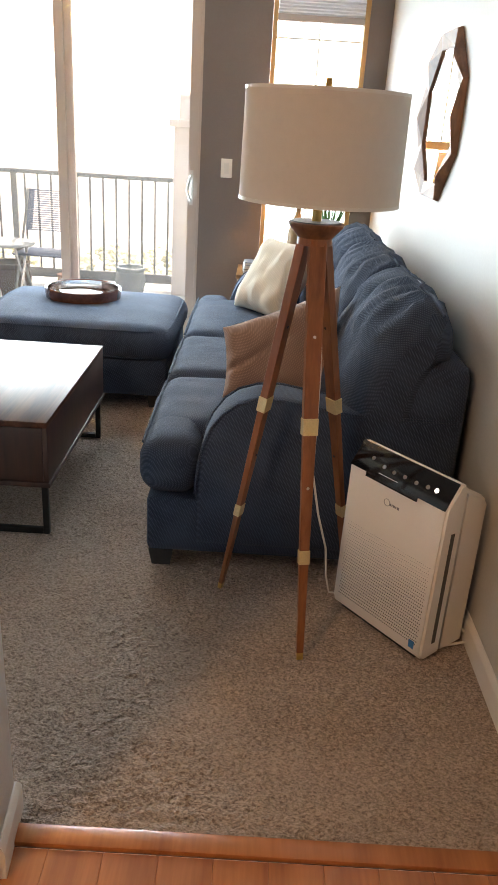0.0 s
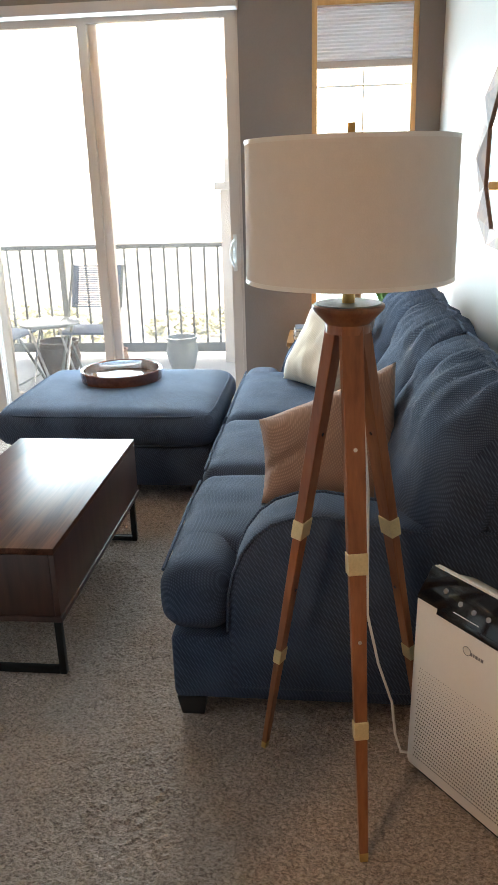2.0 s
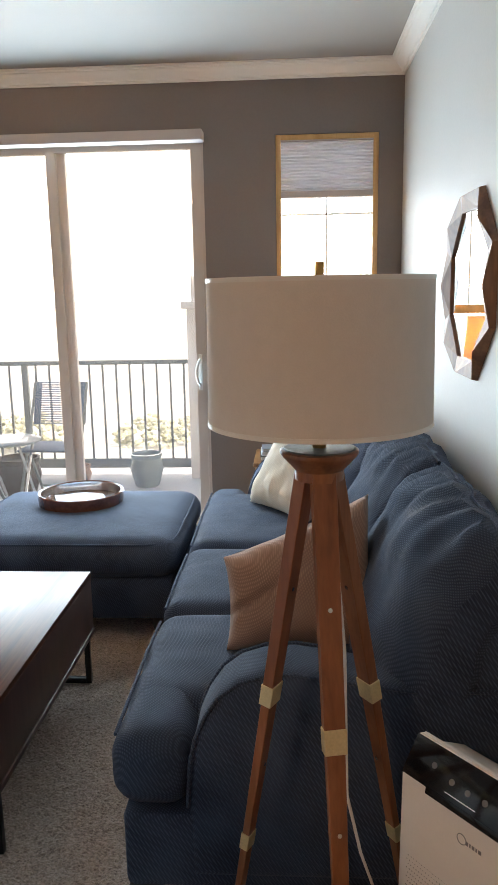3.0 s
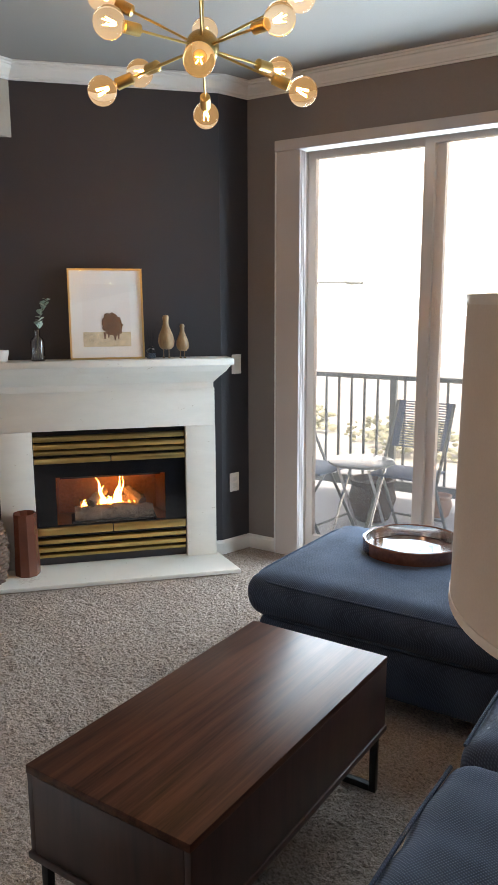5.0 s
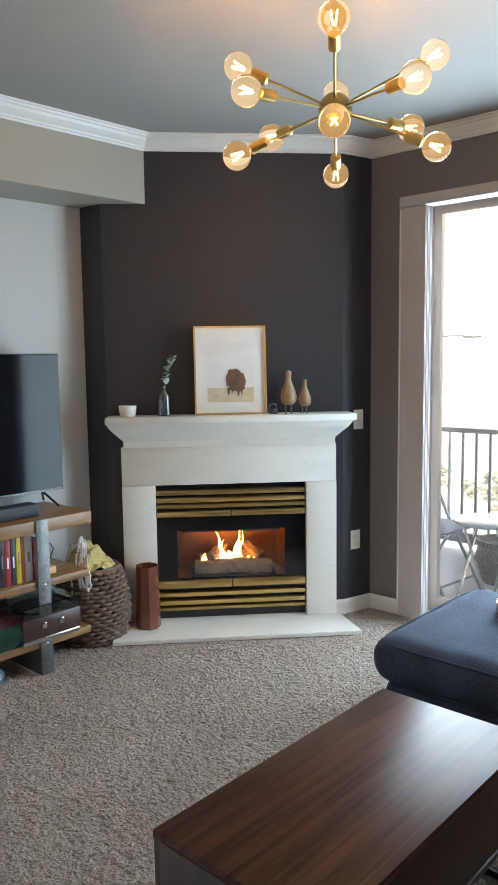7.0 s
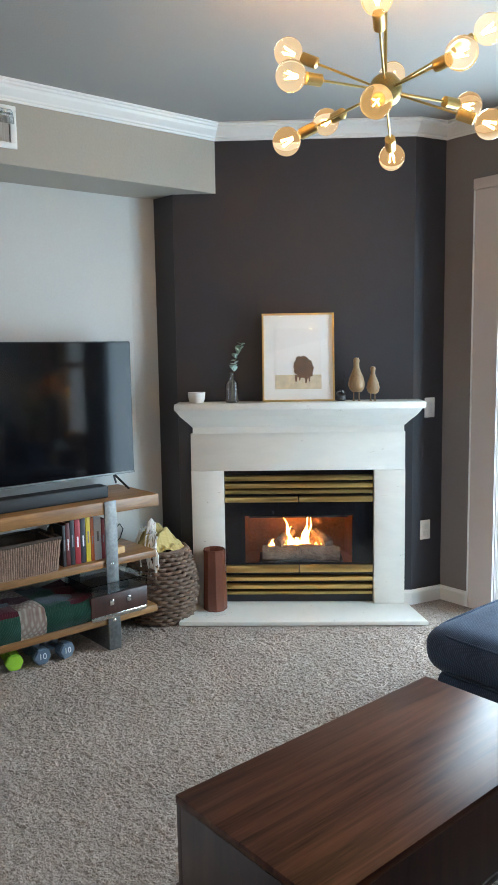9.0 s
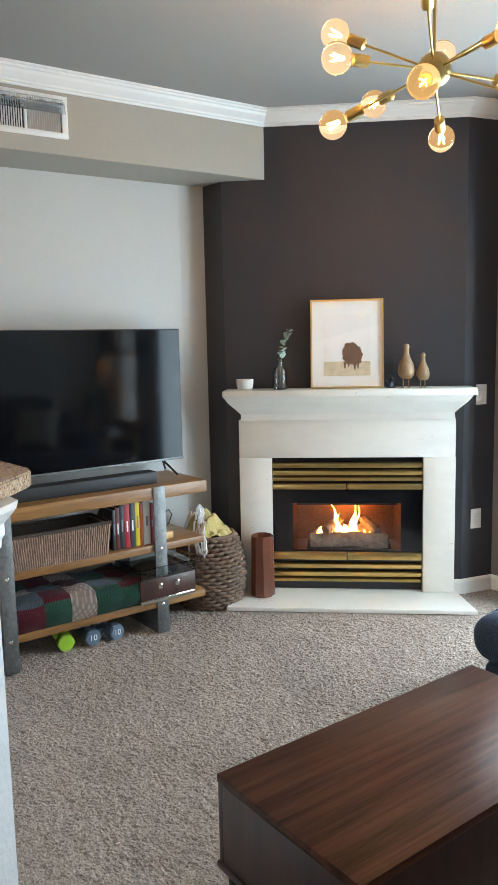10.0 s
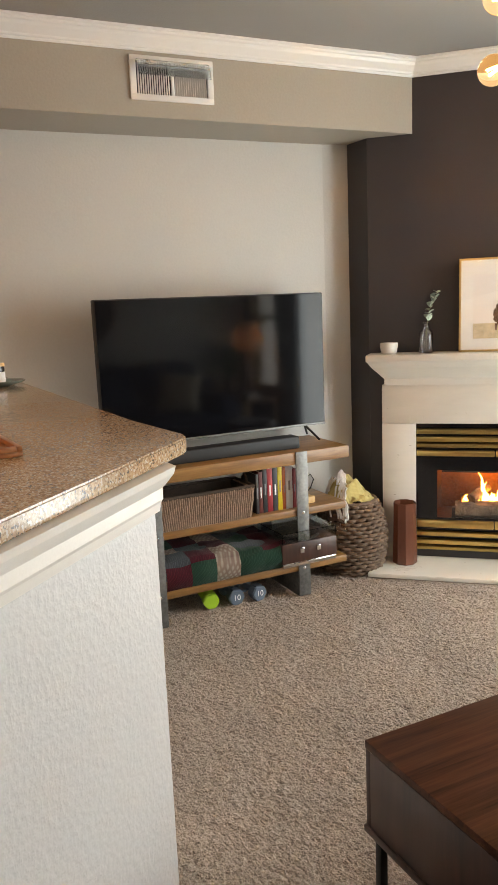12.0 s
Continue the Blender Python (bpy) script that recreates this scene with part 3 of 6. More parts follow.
moulding("baseboard_north_west", [(SX0 - 0.03, YB), (-2.166, YB), DR, on_breast(0.635, 0)], BASE, TRIM, "white painted baseboard", "baseboard")
moulding("baseboard_west", [on_breast(-0.62, 0), DL, WC, WA, (WB[0], YF + 0.01)], BASE, TRIM, "white painted baseboard", "baseboard")

# diagonal half wall of the kitchen bar, its trim and its top
HWF = [(-0.25, 1.490), (-1.045, 2.298)]
bm = prism(bmesh.new(), [HWF[0], HWF[1], (-3.52, 2.24), (-3.52, 2.10), (-1.10, 2.12), (-0.36, 1.38)], 0, 1.183)
structure("half_wall", bm, HALFWALL, "white orange-peel textured half wall of the kitchen bar", "half wall")
bm = prism(bmesh.new(), [(-0.36, 1.381), (-0.207, 1.40), (-0.222, 1.570), (-0.352, 1.556)], 0, 1.1835)
structure("half_wall_end", bm, HALFWALL, "end of the white half wall beside the boards", "half wall")
moulding("baseboard_bar_end", [(-0.345, 1.557), (-0.222, 1.570), (-0.207, 1.41)], BASE, TRIM, "white painted baseboard", "baseboard")
UNDER = [(0.001, 1.085), (0.010, 1.085), (0.013, 1.104), (0.018, 1.112), (0.018, 1.136), (0.030, 1.150), (0.042, 1.166), (0.046, 1.182), (0.001, 1.182)]
moulding("trim_bar", [(-3.47, 2.241), HWF[1], HWF[0]], UNDER, TRIM, "white moulding under the bar top", "trim")
moulding("baseboard_bar", [(-3.47, 2.241), HWF[1], HWF[0]], BASE, TRIM, "white painted baseboard", "baseboard")
tip = []
for k in range(9):
    a = radians(90 - k * 45 / 8)
    tip.append((-1.195 + 0.105 * math.cos(a), 2.325 + 0.105 * math.sin(a)))
bm = prism(bmesh.new(), [(-3.50, 2.372), (-1.5, 2.405)] + tip + [(-0.14, 1.43), (-0.42, 1.15), (-1.22, 1.78), (-3.50, 1.78)], 1.184, 1.22, 0.004)
tagged(mesh_object("bar_countertop", bm, GRANITE, 30), "speckled tan stone bar top with rounded corner", "countertop")

# wood floor boards of the hall and the threshold strip
mb = bmesh.new()
box(mb, -0.0585, 0.0585, -0.60, 0.60, -0.012, 0.0, 0.0015, seg=1)
board_mesh = bpy.data.meshes.new("plank")
mb.to_mesh(board_mesh)
mb.free()
board_mesh.materials.append(OAKFLOOR)
rng = random.Random(4)
for i in range(-26, 13):
    for j in range(3):
        y = 0.887 - 1.201 * j - 0.001
        plank = new("plank", board_mesh)
        plank.parent = hall
        plank.location = (-0.42 + i * 0.1172, y, 0)
tagged(mesh_object("threshold", box(bmesh.new(), -0.36, XR - 0.015, 1.487, 1.538, -0.004, 0.012, 0.005), OAKFLOOR, 40), "orange wood threshold strip between carpet and boards", "threshold", kind="structure")

# flush ceiling light of the hall
hl = thing("ceiling_light", pose(-1.15, -0.25, ZC), "round white flush ceiling light, lit warm, in the kitchen", "ceiling light")
part("base", lathe(bmesh.new(), [(0, -0.001), (0.19, -0.001), (0.19, -0.03), (0, -0.03)], 40), TRIM, hl)
part("diffuser", lathe(bmesh.new(), [(0.175, -0.031), (0.17, -0.06), (0.13, -0.085), (0.07, -0.098), (0, -0.10)], 40), HALLGLOW, hl, "lit opal diffuser")

# ---- sliding door ----
door = structure("door_1", slab(SX0, SX1, YB + 0.03, YB + 0.14, -0.002, 0.03, 0.004), VINYL, "white sliding patio door with two glass panels", "sliding door")
for name, args in (("head", (SX0, SX1, YB + 0.03, YB + 0.14, 2.367, SZ1 - 0.002)), ("jamb", (SX0 + 0.001, SX0 + 0.022, YB + 0.032, YB + 0.138, 0.03, 2.366)), ("jamb", (SX1 - 0.022, SX1 - 0.001, YB + 0.032, YB + 0.138, 0.03, 2.366))):
    part(name, slab(*args, 0.003), VINYL_BACKLIT, door)


def door_panel(x0, x1, y0, y1, handle):
    f = part("panel_frame", holed_plate(x0, x1, 0.032, 2.365, x0 + 0.056, x1 - 0.056, 0.12, 2.322, y0, y1), VINYL_BACKLIT, door)
    pane = part("pane", slab(x0 + 0.05, x1 - 0.05, (y0 + y1) / 2 - 0.003, (y0 + y1) / 2 + 0.003, 0.11, 2.33), VEILED, f)
    pane.visible_shadow = False
    if handle:
        h = bmesh.new()
        tube(h, [(x1 - 0.035, y0 - 0.003, 0.95), (x1 - 0.04, y0 - 0.04, 0.965), (x1 - 0.05, y0 - 0.052, 1.0), (x1 - 0.055, y0 - 0.055, 1.03), (x1 - 0.05, y0 - 0.052, 1.06), (x1 - 0.04, y0 - 0.04, 1.095), (x1 - 0.035, y0 - 0.003, 1.11)], 0.008, 10)
        box(h, x1 - 0.045, x1 - 0.022, y0 - 0.006, y0 + 0.001, 0.92, 1.14, 0.002)
        part("door_handle", h, VINYL, f, "white curved pull handle")


door_panel(SX0 + 0.012, -1.005, YB + 0.090, YB + 0.130, False)
door_panel(-1.106, SX1 - 0.023, YB + 0.040, YB + 0.080, True)

blind = thing("vertical_blind", pose(-1.042, YB, 0), "pale pinkish vertical blind stacked beside its valance", "blind")
part("valance", slab(-0.878, 0.877, -0.105, -0.003, 2.345, 2.403, 0.006), BLINDCLOTH, blind, "pale pinkish valance board")
for i in range(6):
    part("slat", slab(-0.868 + 0.001 * i, -0.718 - 0.002 * (i % 2), -0.095 + 0.014 * i, -0.0925 + 0.014 * i, 0.035, 2.344), BLINDCLOTH, blind)
part("end_trim", slab(-0.877, -0.870, -0.10, -0.004, 0.035, 2.344, 0.001), VINYL, blind)

# ---- window ----
win = structure("window_1", slab(WX0 - 0.01, WX1 + 0.01, YB - 0.035, YB + 0.155, WZ0 - 0.03, WZ0 + 0.001, 0.004), PALEWOOD, "wood-lined double hung window with a half-drawn shade", "window")
for name, a in (("jamb", (WX0 + 0.001, WX0 + 0.03, WZ0 + 0.002, WZ1 - 0.002)), ("jamb", (WX1 - 0.03, WX1 - 0.001, WZ0 + 0.002, WZ1 - 0.002)), ("head", (WX0 + 0.03, WX1 - 0.03, WZ1 - 0.03, WZ1 - 0.002)), ("meeting_rail", (WX0 + 0.03, WX1 - 0.03, 1.36, 1.41)), ("bottom_rail", (WX0 + 0.03, WX1 - 0.03, WZ0 + 0.002, WZ0 + 0.06))):
    part(name, slab(a[0], a[1], YB + 0.004, YB + 0.13, a[2], a[3], 0.003), PALEWOOD, win)
for z0, z1 in ((WZ0 + 0.06, 1.36), (1.41, WZ1 - 0.03)):
    pane = part("pane", slab(WX0 + 0.03, WX1 - 0.03, YB + 0.085, YB + 0.091, z0, z1), CLEAR, win)
    pane.visible_shadow = False
b = slab(0.530, 0.540, YB + 0.076, YB + 0.084, WZ0 + 0.06, WZ1 - 0.03)
part("muntin", b, VINYL, win)
for z in (1.945, 1.02):
    part("muntin", slab(WX0 + 0.03, WX1 - 0.03, YB + 0.074, YB + 0.083, z - 0.005, z + 0.005), VINYL, win)

shade = thing("cellular_shade", pose((WX0 + WX1) / 2, YB + 0.03, 0), "white pleated cellular shade drawn half down", "window shade")
b = bmesh.new()
n = 15
prev = None
for k in range(2 * n + 1):
    z = 2.070 + (2.338 - 2.070) * k / (2 * n)
    o = 0.012 if k % 2 else 0.0
    ring = [b.verts.new((x, y, z)) for x, y in ((-0.262, -0.012 - o), (0.262, -0.012 - o), (0.262, 0.012 + o), (-0.262, 0.012 + o))]
    if prev:
        for j in range(4):
            b.faces.new((prev[j], prev[(j + 1) % 4], ring[(j + 1) % 4], ring[j]))
    prev = ring
part("pleats", b, CELLSHADE, shade, smooth=None)
part("bottom_rail", slab(-0.264, 0.264, -0.026, 0.022, 2.032, 2.069, 0.006), BLINDCLOTH, shade, "tan bottom rail")
part("head_rail", slab(-0.264, 0.264, -0.026, 0.022, 2.339, 2.347, 0.003), BLINDCLOTH, shade)


def wall_plate(name, m, label, category, sockets):
    t = thing(name, m, label, category)
    part("plate", slab(-0.036, 0.036, -0.007, -0.001, -0.058, 0.058, 0.003), WHITE, t)
    if sockets:
        for z in (-0.02, 0.02):
            part("socket", slab(-0.016, 0.016, -0.009, -0.0065, z - 0.014, z + 0.014, 0.004), TRIM, t)
    else:
        part("rocker", slab(-0.016, 0.016, -0.010, -0.0065, -0.033, 0.033, 0.003), TRIM, t)
    return t


wall_plate("light_switch", pose(0.0, YB, 1.168), "white rocker light switch on the taupe wall", "light switch", False)
wall_plate("light_switch", pose(-2.191, 5.462, 1.165, 0, 0, 75.3), "white rocker light switch on the charcoal wall", "light switch", False)
wall_plate("power_outlet", pose(-2.196, 5.44, 0.442, 0, 0, 75.3), "white power outlet on the charcoal wall", "outlet", True)

# ---- ceiling vent on the soffit ----
vent = thing("air_vent", pose(-3.034, 3.185, 2.556, 0, 0, 87.6) @ Matrix.Diagonal((1.03, 1, 1.02, 1)), "cream metal air vent with fine louvres on the soffit", "air vent")
b = bmesh.new()
for a in ((-0.197, 0.197, 0.072, 0.094), (-0.197, 0.197, -0.094, -0.068), (-0.197, -0.168, -0.068, 0.072), (0.168, 0.197, -0.068, 0.072), (-0.007, 0.007, -0.068, 0.072)):
    box(b, a[0], a[1], -0.012, -0.001, a[2], a[3], 0.002)
part("frame", b, TRIM, vent)
part("backing", slab(-0.168, 0.168, -0.003, -0.001, -0.068, 0.072), MATTBLACK, vent)
for i in range(30):
    x = -0.158 + 0.0108 * i
    if abs(x) < 0.012:
        continue
    part("slat", box(bmesh.new(), -0.0011, 0.0011, -0.007, 0.004, -0.067, 0.071, m=pose(x, -0.007, 0, 0, 0, -42 if x < 0 else 42)), TRIM, vent)
b = bmesh.new()
pr = None
for k in range(9):
    a = radians(90 * k / 8)
    r = [b.verts.new((x, -0.012 - 0.045 * math.sin(a), 0.076 - 0.075 * (1 - math.cos(a)))) for x in (-0.17, 0.17)]
    if pr:
        b.faces.new((pr[0], pr[1], r[1], r[0]))
    pr = r
bmesh.ops.solidify(b, geom=b.faces[:], thickness=0.002)
part("deflector", b, ACRYLIC, vent, "clear plastic air deflector")

# ---- fireplace ----
fire = thing("fireplace", FP, "cream marble corner fireplace with brass louvres and a lit gas fire", "fireplace")
part("mantel_shelf", slab(-0.677, 0.715, -0.205, -0.002, 1.180, 1.220, 0.008), MARBLE, fire)
b = bmesh.new()
prof = [(0.0, 1.040, 0.0), (0.0, 1.076, 0.0), (0.35, 1.105, 0.3), (0.8, 1.145, 0.75), (1.0, 1.179, 1.0)]
rings = []
for f0, z, g in prof:
    x0, x1 = -0.589 - 0.082 * g, 0.617 + 0.082 * g
    y = -0.075 - 0.105 * g
    rings.append([b.verts.new(v) for v in ((x0, -0.002, z), (x0, y, z), (x1, y, z), (x1, -0.002, z))])
for r0, r1 in zip(rings, rings[1:]):
    for j in range(4):
        b.faces.new((r0[j], r0[(j + 1) % 4], r1[(j + 1) % 4], r1[j]))
b.faces.new(rings[0])
b.faces.new(rings[-1])
part("mantel_cove", b, MARBLE, fire, smooth=None)
part("header", slab(-0.605, 0.627, -0.055, -0.002, 0.819, 1.039, 0.002), MARBLE, fire)
part("side_leg", slab(-0.606, -0.418, -0.055, -0.002, 0.023, 0.818, 0.002), MARBLE, fire)
part("side_leg", slab(0.451, 0.629, -0.057, -0.002, 0.023, 0.818, 0.002), MARBLE, fire)
b = prism(bmesh.new(), [(-0.66, -0.355), (0.713, -0.355), (0.643, -0.003), (-0.64, -0.003)], 0.0, 0.022, 0.003)
part("hearth", b, MARBLE, fire)
# metal insert
part("door_surround", holed_plate(-0.417, 0.450, 0.254, 0.628, -0.300, 0.328, 0.262, 0.545, -0.028, -0.012), GLOSSBLACK, fire, "gloss black fire door surround")
part("louvre_backing", slab(-0.417, 0.450, -0.014, -0.010, 0.629, 0.818), GLOSSBLACK, fire)
part("louvre_backing", slab(-0.417, 0.450, -0.014, -0.010, 0.075, 0.253), GLOSSBLACK, fire)
for z0, z1, mt in ((0.757, 0.787, DARKBRASS), (0.713, 0.743, BRASS), (0.680, 0.704, DARKBRASS), (0.158, 0.186, BRASS), (0.108, 0.138, BRASS), (0.076, 0.097, DARKBRASS)):
    part("louvre", box(bmesh.new(), -0.414, 0.447, -0.013, 0.013, -(z1 - z0) / 2, (z1 - z0) / 2, 0.004, pose(0.0, -0.028, (z0 + z1) / 2, 14)), mt, fire)
for x0, x1 in ((-0.414, 0.014), (0.018, 0.447)):
    for z0, z1 in ((0.629, 0.662), (0.208, 0.254)):
        part("brass_bar", slab(x0, x1, -0.046, -0.016, z0, z1, 0.006), BRASS, fire, "bright brass trim bar")
    part("glass_door", slab(max(x0, -0.298), min(x1, 0.326), -0.022, -0.018, 0.262, 0.545), CLEAR, fire).visible_shadow = False
# firebox walls
b = bmesh.new()
box(b, -0.40, 0.43, 0.10, 0.40, 0.20, 0.22)
box(b, -0.40, 0.43, 0.10, 0.40, 0.66, 0.68)
box(b, -0.30, 0.33, 0.40, 0.42, 0.20, 0.68)
prism(b, [(-0.412, 0.00), (-0.392, 0.00), (-0.29, 0.40), (-0.31, 0.42)], 0.20, 0.68)
prism(b, [(0.425, 0.00), (0.445, 0.00), (0.34, 0.42), (0.32, 0.40)], 0.20, 0.68)
part("firebox", b, SOOT, fire, "copper-brown firebox panels")


def log(bm, a, c, r, seed):
    """A ceramic log with furrowed bark."""
    a, c = Vector(a), Vector(c)
    axis = (c - a).normalized()
    side = axis.cross(Vector((0, 0, 1))).normalized()
    up = side.cross(axis)
    rings = []
    for k in range(26):
        q = k / 25
        mid = a.lerp(c, q) + Vector((0, 1, 1)) * 0.010 * noise.noise(Vector((seed, q * 4, 0)))
        ring = []
        for i in range(20):
            an = 2 * math.pi * i / 20
            bark = 0.16 * noise.noise(Vector((math.cos(an) * 3, math.sin(an) * 3, q * 3 + seed))) + 0.12 * noise.noise(Vector((math.cos(an) * 8 + seed, math.sin(an) * 8, q * 6)))
            rr = r * (1 + bark) * (0.93 if k in (0, 25) else 1)
            ring.append(bm.verts.new(mid + side * rr * math.cos(an) + up * rr * math.sin(an)))
        rings.append(ring)
    for p, n in zip(rings, rings[1:]):
        for i in range(20):
            bm.faces.new((p[i], p[(i + 1) % 20], n[(i + 1) % 20], n[i]))
    bm.faces.new(rings[0][::-1])
    bm.faces.new(rings[-1])
    bmesh.ops.recalc_face_normals(bm, faces=bm.faces)
    return bm


for a, c, r, sd in (((-0.20, 0.07, 0.305), (0.26, 0.06, 0.302), 0.045, 1.3), ((-0.17, 0.16, 0.325), (0.22, 0.18, 0.330), 0.042, 4.2), ((-0.11, 0.05, 0.36), (-0.02, 0.20, 0.395), 0.028, 7.7), ((0.20, 0.06, 0.35), (0.12, 0.20, 0.40), 0.030, 9.1)):
    part("log", log(bmesh.new(), a, c, r, sd), BARK, fire, "grey-brown ceramic log")
b = bmesh.new()
rng = random.Random(8)
for k in range(40):
    c = Vector((rng.uniform(-0.16, 0.22), rng.uniform(0.05, 0.17), rng.uniform(0.33, 0.352)))
    bmesh.ops.create_icosphere(b, subdivisions=1, radius=rng.uniform(0.006, 0.014), matrix=Matrix.Translation(c))
tagged(part("ember_bed", b, EMBER, fire, "glowing orange ember bed"), kind="stuff")
part("hood", prism(bmesh.new(), [(-0.275, 0.012), (0.305, 0.012), (0.27, 0.09), (-0.24, 0.09)], 0.526, 0.60), MATTBLACK, fire, "sooty black hood over the fire")
part("grate", slab(-0.22, 0.28, 0.03, 0.22, 0.221, 0.262, 0.004), MATTBLACK, fire)


def flame(x, y, z, h, w, lean, seed):
    """A thin tongue that narrows and wavers upward."""
    bm = bmesh.new()
    pts, rad = [], []
    for k in range(15):
        t = k / 14
        pts.append((x + lean * t ** 1.5 + 0.010 * t * math.sin(9 * t + seed), y + 0.012 * t * math.sin(6 * t + seed * 2), z + h * t))
        rad.append(max(0.0008, w * (1 - t) ** 0.7 * (0.55 + 0.45 * math.sin(math.pi * min(1, t * 2.2 + 0.1)) + 0.22 * math.sin(11 * t + seed))))
    return tube(bm, pts, rad, 10)


for x, y, z, h, w, ln, sd in ((-0.035, 0.12, 0.335, 0.185, 0.012, -0.040, 1.7), (-0.028, 0.10, 0.335, 0.12, 0.010, -0.008, 5.0), (0.045, 0.12, 0.335, 0.20, 0.015, 0.045, 3.2), (0.050, 0.10, 0.335, 0.13, 0.012, 0.020, 0.9), (0.072, 0.13, 0.335, 0.17, 0.008, 0.030, 2.2), (0.005, 0.11, 0.335, 0.055, 0.022, 0.005, 2.6), (0.025, 0.09, 0.335, 0.045, 0.022, -0.01, 4.1), (-0.015, 0.09, 0.335, 0.05, 0.018, -0.01, 5.5), (-0.125, 0.10, 0.33, 0.050, 0.013, 0.03, 0.4), (-0.145, 0.12, 0.33, 0.035, 0.012, 0.01, 3.9), (0.165, 0.11, 0.335, 0.060, 0.011, -0.008, 4.8), (0.180, 0.12, 0.335, 0.035, 0.010, 0.01, 1.1)):
    part("flame", flame(x, y, z, h, 1.35 * w, ln, sd), FLAME, fire, "orange gas flame")

# ---- on the mantel ----
MZ = 1.2205


def on_mantel(u, d):
    return FP @ pose(u, d, MZ)


t = thing("small_bowl", on_mantel(-0.557, -0.12), "small white stoneware bowl on the mantel", "bowl")
part("bowl", lathe(bmesh.new(), [(0, 0), (0.036, 0), (0.042, 0.008), (0.048, 0.035), (0.0495, 0.060), (0.0465, 0.060), (0.044, 0.035), (0.036, 0.014), (0, 0.010)], 36), BOWL, t)

t = thing("bottle_vase", on_mantel(-0.357, -0.12), "clear glass bottle vase with a eucalyptus sprig", "vase")
part("bottle", lathe(bmesh.new(), [(0, 0), (0.034, 0), (0.0365, 0.004), (0.0365, 0.105), (0.030, 0.120), (0.015, 0.130), (0.0145, 0.160), (0.019, 0.166), (0.017, 0.168), (0.0120, 0.160), (0.0125, 0.128), (0.028, 0.117), (0.034, 0.104), (0.034, 0.006), (0, 0.006)], 32), CLEAR, t)
stem_pts = [(0, 0, 0.02), (0.003, 0, 0.10), (0.008, -0.002, 0.17), (0.022, -0.004, 0.24), (0.045, -0.006, 0.295), (0.062, -0.008, 0.335)]
part("stem", tube(bmesh.new(), stem_pts, [0.002, 0.002, 0.0018, 0.0015, 0.0012, 0.0008], 6), STEM, t)
rng = random.Random(2)
for k in range(22):
    f0 = 0.42 + 0.58 * (k // 2) / 11
    q = f0 * (len(stem_pts) - 1)
    i = min(int(q), len(stem_pts) - 2)
    p = Vector(stem_pts[i]).lerp(Vector(stem_pts[i + 1]), q - i)
    b = bmesh.new()
    rr = 0.0215 * (1.15 - 0.55 * f0) * rng.uniform(0.85, 1.15)
    bmesh.ops.create_circle(b, cap_ends=True, segments=10, radius=rr)
    for v in b.verts:
        v.co.y = v.co.y * 0.82 + rr * 0.8
        v.co.z = 0.25 * v.co.x ** 2 / rr
    b.transform(Matrix.Translation(p) @ pose(0, 0, 0, rng.uniform(10, 60), rng.uniform(-25, 25), (95 if k % 2 else -85) + rng.uniform(-40, 40)))
    bmesh.ops.solidify(b, geom=b.faces[:], thickness=0.0006)
    part("leaf", b, LEAF, t)

pic = thing("framed_print", FP @ pose(0.018, -0.105, MZ, -7.2), "thin gold framed print of a brown shape in a tan field", "picture")
PW, PH = 0.203, 0.497
part("frame", holed_plate(-PW, PW, 0, PH, -PW + 0.010, PW - 0.010, 0.010, PH - 0.010, -0.012, 0.012), GOLD, pic)
part("mat_board", slab(-PW + 0.009, PW - 0.009, -0.002, 0.008, 0.009, PH - 0.009), PAPER, pic, "white mat board")
part("print_sky", slab(-0.130, 0.130, -0.0035, -0.002, 0.150, 0.412), SKYPRINT, pic, "pale pinkish printed sky")
part("print_field", slab(-0.130, 0.130, -0.0045, -0.002, 0.070, 0.150), GRASSPRINT, pic, "tan printed grass field")
b = bmesh.new()
out = []
for k in range(64):
    a = 2 * math.pi * k / 64
    c, d = math.cos(a), math.sin(a)
    lump = 1 + 0.05 * math.sin(9 * a + 1) + 0.035 * math.sin(17 * a)
    rx = 0.056 * (abs(c) ** 0.8) * (1 if c > 0 else -1) * lump
    rz = (0.070 - 0.016 * c) * d * lump if d > 0 else (0.055 + 0.012 * c) * d * lump
    out.append(b.verts.new((0.030 + rx, 0, 0.184 + rz)))
b.faces.new(out)
for x0, w0, z0 in ((-0.012, 0.012, 0.112), (0.008, 0.009, 0.118), (0.043, 0.013, 0.104), (0.062, 0.010, 0.112)):
    b.faces.new([b.verts.new(p) for p in ((x0 - w0 * 0.6, 0, 0.150), (x0 - w0 * 0.35, 0, z0), (x0 + w0 * 0.35, 0, z0), (x0 + w0 * 0.7, 0, 0.150))])
bmesh.ops.translate(b, vec=(0, -0.0055, 0), verts=b.verts)
part("print_shape", b, BROWNPRINT, pic, "dark brown printed shape", smooth=None)
glz = part("glazing", slab(-PW + 0.011, PW - 0.011, -0.0105, -0.0090, 0.011, PH - 0.011), CLEAR, pic)
glz.visible_shadow = False

